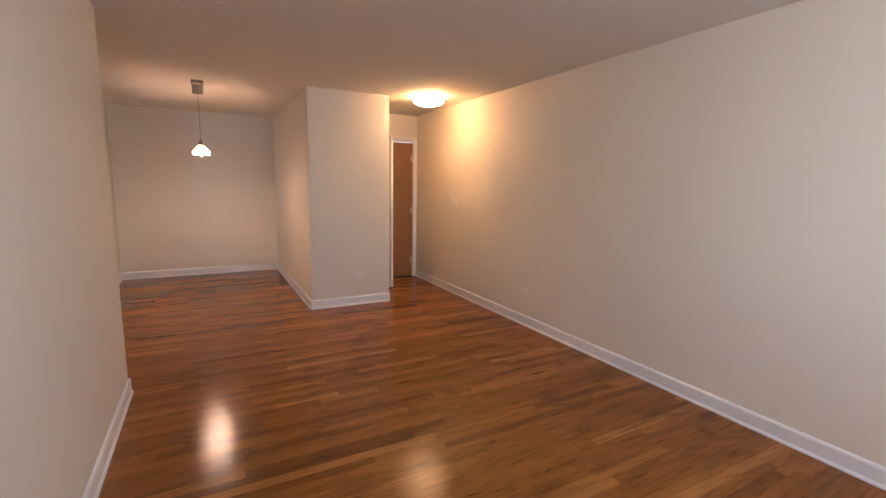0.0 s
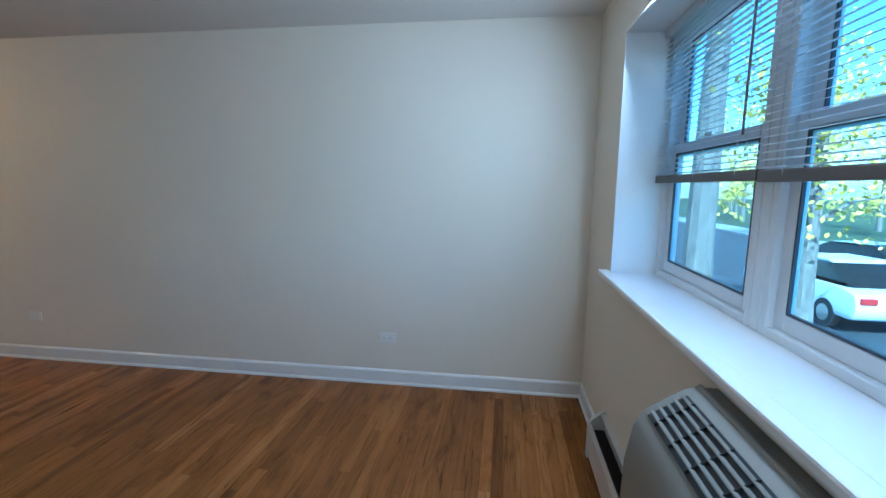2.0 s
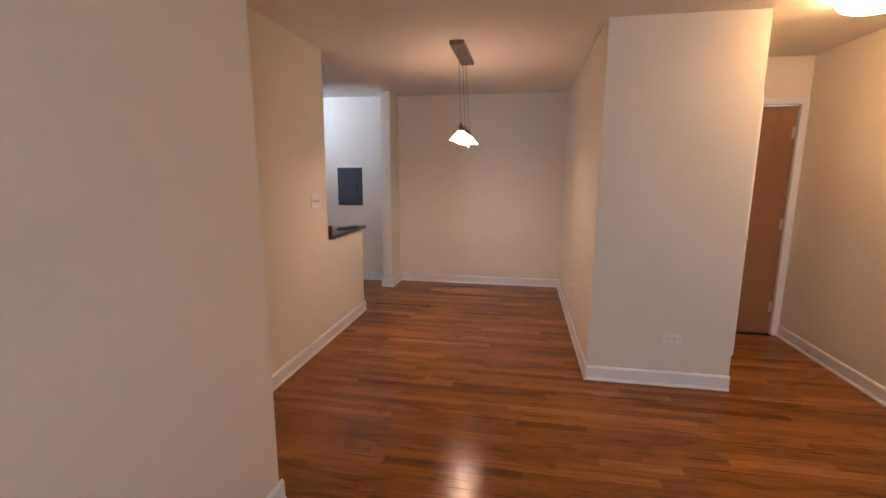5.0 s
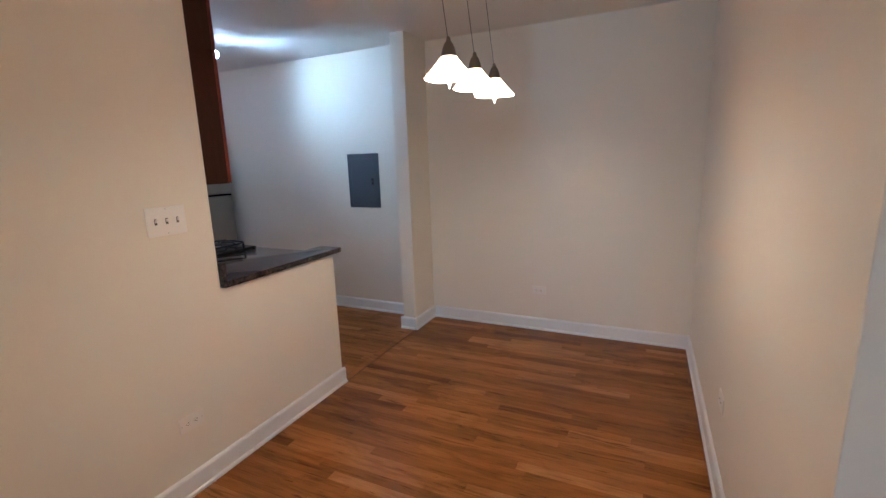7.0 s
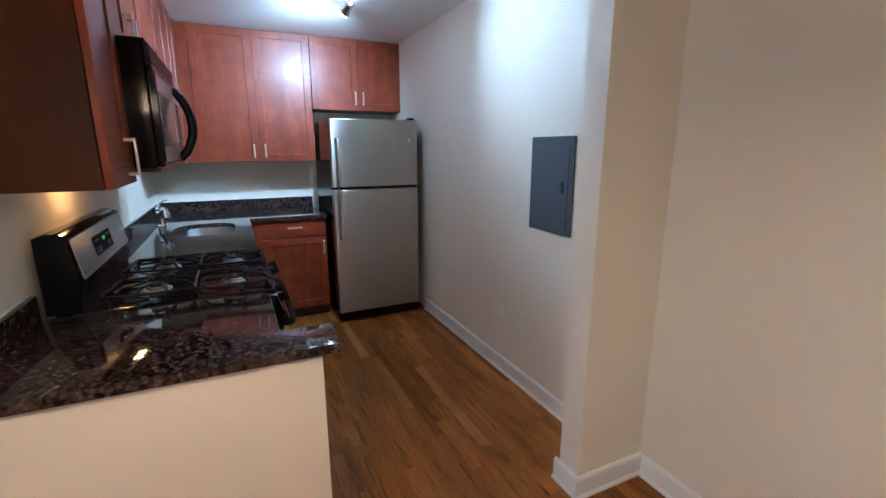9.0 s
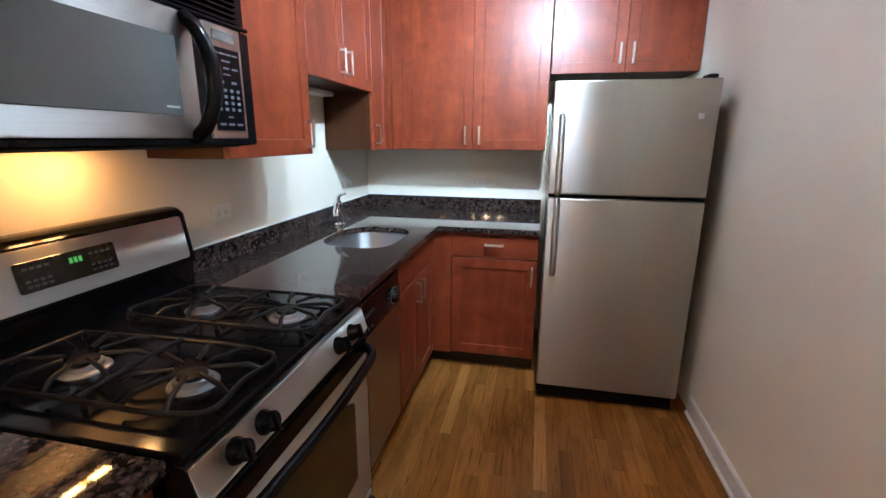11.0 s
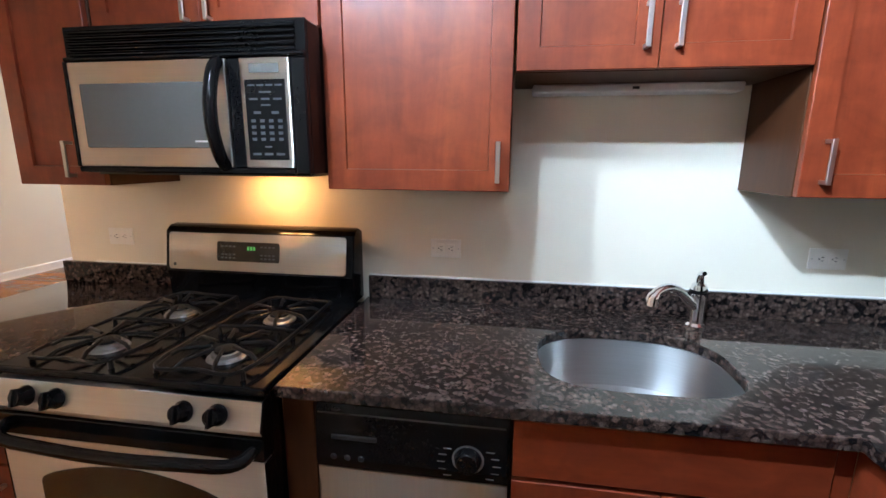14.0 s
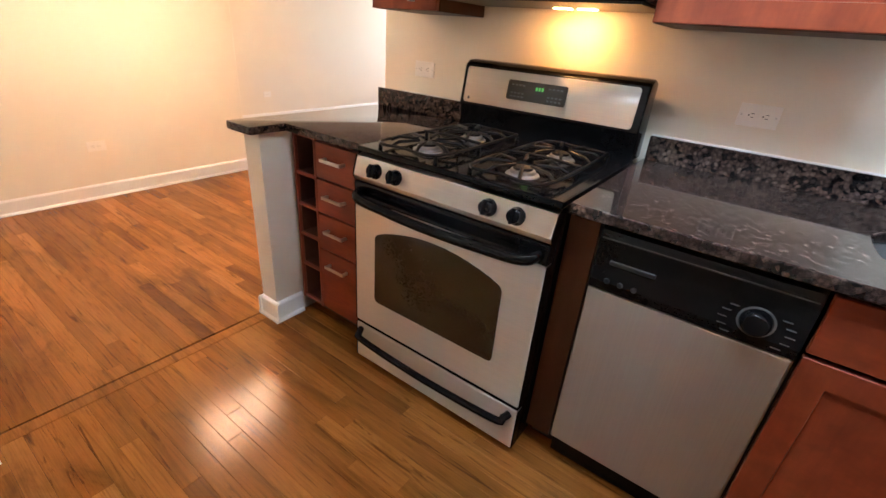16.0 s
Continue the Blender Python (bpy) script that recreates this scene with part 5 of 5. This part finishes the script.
    rows = [(1.640, 4, 0.8, 0.0022), (1.622, 1, 0.5, 0.0022), (1.604, 3, 0.7, 0.0026), (1.588, 1, 0.4, 0.0018), (1.568, 2, 0.6, 0.0035)]
    rows += [(1.546 - 0.0165 * r, 4, 0.5, 0.0042) for r in range(4)] + [(1.476, 1, 0.3, 0.0018), (1.456, 3, 0.7, 0.0032)]
    for z, count, fill, half in rows:
        for c in range(count):
            u = px0 + 0.020 + wide * (c + 0.5) / count
            hw = wide / max(count, 3) * fill * 0.5 * (2.0 if count == 1 else 1.0)
            part("key_mark", box((u - hw, y + 0.0132, z - half), (u + hw, y + 0.0136, z + half), 0.0), MARK, p)
    part("underside", box((x0 + 0.02, 6.10, z0 - 0.006), (x1 - 0.02, y - 0.04, z0 - 0.0005)), GREY_DARK, m)
    for x in (-4.93, -5.02):
        part("cook_light", box((x - 0.03, 6.155, z0 - 0.009), (x + 0.03, 6.19, z0 - 0.0062), 0.001), HOOD_GLOW, m, "warm lit lens")
    ob = new("cook_lamp", bpy.data.lights.new("cook_lamp", "AREA"))
    ob.data.energy, ob.data.color, ob.data.shape, ob.data.size, ob.data.size_y = 0.075, (1.0, 0.36, 0.08), "RECTANGLE", 0.12, 0.03
    ob.matrix_world = look((-4.975, 6.17, z0 - 0.012), (-4.975, 6.10, 1.2))


microwave()


# ---- refrigerator ----
def refrigerator():
    x, y0, y1 = -6.297, 7.395, 8.118
    f = thing("refrigerator", (-6.65, 7.757, 0.0), "top-freezer refrigerator with steel doors and black sides", "refrigerator")
    part("cabinet", box((-7.05, y0 + 0.004, 0.02), (x - 0.062, y1 - 0.004, 1.685), 0.004), BLACK, f, "black textured cabinet")
    part("base_grille", box((x - 0.08, y0 + 0.01, 0.012), (x - 0.03, y1 - 0.01, 0.085), 0.004), BLACK, f)
    for nm, z0, z1 in (("fridge_door", 0.095, 1.136), ("freezer_door", 1.156, 1.69)):
        d = part(nm, box((x - 0.058, y0, z0), (x, y1, z1), 0.012, 3), STEEL_V, f, "brushed steel door", smooth=True)
        part("gasket", box((x - 0.0615, y0 + 0.01, z0 + 0.01), (x - 0.0585, y1 - 0.01, z1 - 0.01)), BLACK_MAT, d)
        if nm == "freezer_door":
            a, b = 1.162, 1.53
        else:
            a, b = 0.745, 1.130
        pts = [(x - 0.002, y0 + 0.045, b), (x + 0.03, y0 + 0.045, b - 0.012), (x + 0.036, y0 + 0.045, b - 0.05), (x + 0.040, y0 + 0.045, (a + b) / 2), (x + 0.036, y0 + 0.045, a + 0.05), (x + 0.03, y0 + 0.045, a + 0.012), (x - 0.002, y0 + 0.045, a)]
        part("door_handle", add_tube(bmesh.new(), bow(pts), 0.015, 12), STEEL_V, d, "long bowed steel handle", smooth=True)
        if nm == "freezer_door":
            part("badge", box((x + 0.0004, y1 - 0.085, 1.515), (x + 0.002, y1 - 0.06, 1.54), 0.0005), LOGO, d)
    part("top_hinge", box((x - 0.1, y1 - 0.06, 1.691), (x - 0.01, y1 - 0.02, 1.708), 0.004), BLACK, f)
    part("mid_hinge", box((x - 0.05, y1 - 0.04, 1.138), (x + 0.004, y1 - 0.008, 1.154), 0.002), BLACK, f)


refrigerator()


# ---- oak boards ----
def board_data(w, l):
    """One board, its top edges eased."""
    e = 0.0007
    z0, z1 = -0.006, 0.0
    hx, hy = l / 2, w / 2
    v = [(-hx, -hy, z0), (hx, -hy, z0), (hx, hy, z0), (-hx, hy, z0), (-hx, -hy, z1 - e), (hx, -hy, z1 - e), (hx, hy, z1 - e), (-hx, hy, z1 - e), (-hx + e, -hy + e, z1), (hx - e, -hy + e, z1), (hx - e, hy - e, z1), (-hx + e, hy - e, z1)]
    fc = [(0, 1, 5, 4), (1, 2, 6, 5), (2, 3, 7, 6), (3, 0, 4, 7), (4, 5, 9, 8), (5, 6, 10, 9), (6, 7, 11, 10), (7, 4, 8, 11), (8, 9, 10, 11)]
    return v, fc


def lay_floor(areas, material, width, name, label, near, most, lengths, seed):
    """Boards along x in staggered rows; those near the walk are parts, the rest one sheet."""
    rng = random.Random(seed)
    base = thing(name, (areas[0][0], areas[0][2], 0), label, "floor", kind="structure")
    singles, rest, shared = [], [], {}
    for x0, x1, y0, y1 in areas:
        rows = max(1, round((y1 - y0) / width))
        w = (y1 - y0) / rows
        for r in range(rows):
            y = y0 + (r + 0.5) * w
            x = x0 - rng.uniform(0, 0.6)
            while x < x1:
                l = rng.choice(lengths)
                a, b = max(x, x0), min(x + l, x1)
                x += l
                if b - a < 0.03:
                    continue
                q = ((a + b) / 2, y, b - a, w)
                (singles if near(*q[:2]) and len(singles) < most else rest).append(q)
    for x, y, l, w in singles:
        key = (round(l, 3), round(w, 4))
        if key not in shared:
            me = bpy.data.meshes.new("board")
            v, fc = board_data(w - 0.0005, l - 0.0005)
            me.from_pydata(v, [], fc)
            me.materials.append(material)
            shared[key] = me
        ob = new("board", shared[key])
        ob.parent = base
        ob.location = Vector((x, y, 0)) - origin[base.name]
    vs, fs = [], []
    for x, y, l, w in rest:
        v, fc = board_data(w - 0.0005, l - 0.0005)
        n = len(vs)
        vs += [(a + x, b + y, c) for a, b, c in v]
        fs += [tuple(k + n for k in t) for t in fc]
    me = bpy.data.meshes.new("boards")
    off = origin[base.name]
    me.from_pydata([(a - off.x, b - off.y, c) for a, b, c in vs], [], fs)
    me.materials.append(material)
    ob = new("boards", me)
    ob.parent = base
    tagged(ob, kind="stuff")


LENS = [0.4, 0.55, 0.7, 0.9, 1.1, 1.3, 1.6]
SEAM = -3.955
lay_floor([(X_WEST, 0.0, 0.0, Y_WEST_END), (SEAM + 0.004, 0.0, Y_WEST_END, BLK_S), (SEAM + 0.004, BLK_W, BLK_S, Y_DIN), (BLK_E, 0.0, BLK_S, Y_DOOR + 0.02)], OAK, 0.0572, "floor_oak", "red-brown stained oak strip floor with a worn gloss", lambda x, y: x < -1.2 and 5.2 < y < 8.1, 295, LENS, 3)
lay_floor([(K_W, SEAM - 0.062, K_S, K_N)], OAK, 0.0572, "floor_kitchen", "golden brown oak strip floor in the kitchen", lambda x, y: y > 6.7, 290, LENS, 5)
part("threshold_board", box((SEAM - 0.060, HW_END - 0.02, -0.006), (SEAM - 0.005, WING_S + 0.02, 0.0005), 0.001), OAK, None, "oak saddle board between dining area and kitchen", kind="structure", category="threshold")


# ---- outside the window ----
GROUND = -1.7
GRASS = surface("grass", (0.07, 0.09, 0.03), 0.9, vary=0.3, scale=1.5, grain=40, bump=0.4)
ASPHALT = surface("asphalt", (0.06, 0.062, 0.066), 0.85, vary=0.2, scale=0.8, grain=120, bump=0.3)
CONCRETE = surface("concrete", (0.36, 0.35, 0.33), 0.85, vary=0.12, scale=1.0, grain=60, bump=0.2)
BARK = surface("bark", (0.22, 0.19, 0.16), 0.9, vary=0.3, scale=6, grain=40, bump=0.6, stretch=(4, 4, 1), dist=0.01)
CAR_WHITE = surface("car_white", (0.72, 0.73, 0.75), 0.25, vary=0.02, bump=0.0, coat=0.6)
CAR_BLACK = surface("car_black", (0.015, 0.016, 0.018), 0.22, vary=0.05, bump=0.0, coat=0.6)
TYRE = surface("tyre", (0.02, 0.02, 0.02), 0.8, vary=0.1)
LAMP_RED = surface("tail_lamp", (0.45, 0.03, 0.03), 0.2, bump=0.0)
CONE_RED = surface("cone_plastic", (0.75, 0.12, 0.04), 0.5, bump=0.0)


def leaf_material():
    m, nt, b = nodes_of("yellow_leaf")
    geo = nt.nodes.new("ShaderNodeNewGeometry")
    nt.links.new(ramp(nt, geo.outputs["Random Per Island"], [(0.0, (0.40, 0.36, 0.06)), (0.35, (0.60, 0.47, 0.07)), (0.7, (0.76, 0.56, 0.09)), (1.0, (0.85, 0.66, 0.16))]), b.inputs["Base Color"])
    b.inputs["Roughness"].default_value = 0.6
    return m


LEAF = leaf_material()
structure("ground", [((-150, -200, GROUND - 0.3), (150, 150, GROUND))], GRASS, "grass and earth round the building", "ground")
structure("road", [((-150, -15.5, GROUND), (150, -6.2, GROUND + 0.02))], ASPHALT, "grey asphalt street with parked cars", "road")
structure("pavement", [((-150, -6.2, GROUND), (150, -4.4, GROUND + 0.14)), ((-150, -18.0, GROUND), (150, -15.5, GROUND + 0.14))], CONCRETE, "concrete pavement with a kerb along the street", "pavement")


def car(at, turn, paint, label):
    """A parked car, about 4.4 m long, built along x."""
    c = thing("car", at, label, "car", "parked cars")
    m = Matrix.Translation(at) @ Matrix.Rotation(radians(turn), 4, "Z")

    def put(nm, bm, material, parent, lab="", smooth=False):
        bmesh.ops.transform(bm, matrix=m, verts=bm.verts)
        return part(nm, bm, material, parent, lab, smooth)
    side = [(-2.15, 0.35), (2.1, 0.35), (2.2, 0.55), (2.12, 0.82), (1.2, 0.95), (-1.75, 1.0), (-2.2, 0.9), (-2.25, 0.55)]
    put("body", add_prism(bmesh.new(), rounded(side, 0.1, 3), -0.86, 0.86, "y", 0.08, 2), paint, c, smooth=True)
    cab = [(1.15, 0.94), (0.45, 1.42), (-1.1, 1.46), (-1.85, 0.98)]
    put("cabin", add_prism(bmesh.new(), rounded(cab, 0.12, 3), -0.72, 0.72, "y", 0.1, 2), DARK_GLASS, c, smooth=True)
    put("roof", add_prism(bmesh.new(), [(0.35, 1.41), (0.3, 1.47), (-1.0, 1.5), (-1.15, 1.44)], -0.66, 0.66, "y", 0.02), paint, c)
    for x in (-1.35, 1.35):
        for y in (-0.78, 0.78):
            w = put("wheel", add_turned(bmesh.new(), (x, y - 0.1, 0.33), [(0.2, 0.0), (0.32, 0.01), (0.33, 0.1), (0.32, 0.19), (0.2, 0.2)], 24, "y"), TYRE, c, smooth=True)
            put("rim", add_turned(bmesh.new(), (x, y - 0.105, 0.33), [(0.19, 0.0), (0.19, 0.21)], 16, "y"), NICKEL, w)
    for y in (-0.62, 0.62):
        put("tail_light", box((-2.27, y - 0.16, 0.72), (-2.18, y + 0.16, 0.86), 0.02), LAMP_RED, c)
        put("headlight", box((2.08, y - 0.16, 0.66), (2.19, y + 0.16, 0.78), 0.02), CHROME, c)


def tree(at, height, spread, seed, leaves, low=0.45):
    rng = random.Random(seed)
    t = thing("tree", at, "street tree with yellowing autumn leaves", "tree", "street trees")
    bm = bmesh.new()
    b = Vector(at)
    add_tube(bm, [b, b + Vector((0.03, 0.05, height * 0.25)), b + Vector((0.1, 0, height * 0.55)), b + Vector((0.05, 0.1, height * 0.9))], [0.2, 0.16, 0.11, 0.03], 10)
    tips = []
    for k in range(16):
        a, h = rng.uniform(0, math.tau), rng.uniform(low, 0.9)
        l = spread * rng.uniform(0.5, 1.0) * (1.15 - 0.5 * h)
        s = b + Vector((0.08, 0.02, height * h * 0.85))
        e = s + Vector((l * math.cos(a), l * math.sin(a), l * rng.uniform(-0.1, 0.6)))
        add_tube(bm, [s, (s + e) / 2 + Vector((0, 0, 0.15)), e], [0.05, 0.03, 0.01], 6)
        tips += [e, (s + e) / 2 + Vector((0, 0, 0.15)), s * 0.25 + e * 0.75]
    part("trunk", bm, BARK, t, smooth=True)
    vs, fs = [], []
    for _ in range(leaves):
        c = rng.choice(tips) + Vector([rng.gauss(0, 0.38) for _ in range(3)])
        u = Vector([rng.gauss(0, 1) for _ in range(3)]).normalized() * rng.uniform(0.035, 0.07)
        w = u.orthogonal().normalized() * u.length * 0.55
        n = len(vs)
        vs += [tuple(c - u - b), tuple(c + w - b), tuple(c + u - b), tuple(c - w - b)]
        fs.append((n, n + 1, n + 2, n + 3))
    me = bpy.data.meshes.new("crown")
    me.from_pydata(vs, [], fs)
    me.materials.append(LEAF)
    ob = new("crown", me)
    ob.parent = t


car((9.3, -7.6, GROUND + 0.02), 0, CAR_WHITE, "white parked car at the near kerb")
car((12.6, -10.6, GROUND + 0.02), 12, CAR_BLACK, "black car standing across the street")
cone = thing("traffic_cone", (11.1, -10.0, GROUND + 0.02), "orange traffic cone standing on the street", "cone")
part("base", box((10.92, -10.18, GROUND + 0.021), (11.28, -9.82, GROUND + 0.05), 0.01), CONE_RED, cone)
part("body", add_turned(bmesh.new(), (11.1, -10.0, GROUND + 0.05), [(0.14, 0), (0.03, 0.66), (0.01, 0.68)], 20), CONE_RED, cone, smooth=True)
tree((2.5, -1.75, GROUND), 9.5, 2.4, 11, 3600, 0.62)
tree((4.74, -4.3, GROUND), 6.6, 1.9, 12, 2300, 0.43)
tree((26.0, -17.0, GROUND), 7.0, 3.0, 13, 4200, 0.4)
for k in range(7):
    tree((20.0 + 7.5 * k, -22.0 - 3.0 * (k % 3), GROUND), 6.0 + 1.2 * (k % 2), 3.2, 30 + k, 2600, 0.3)
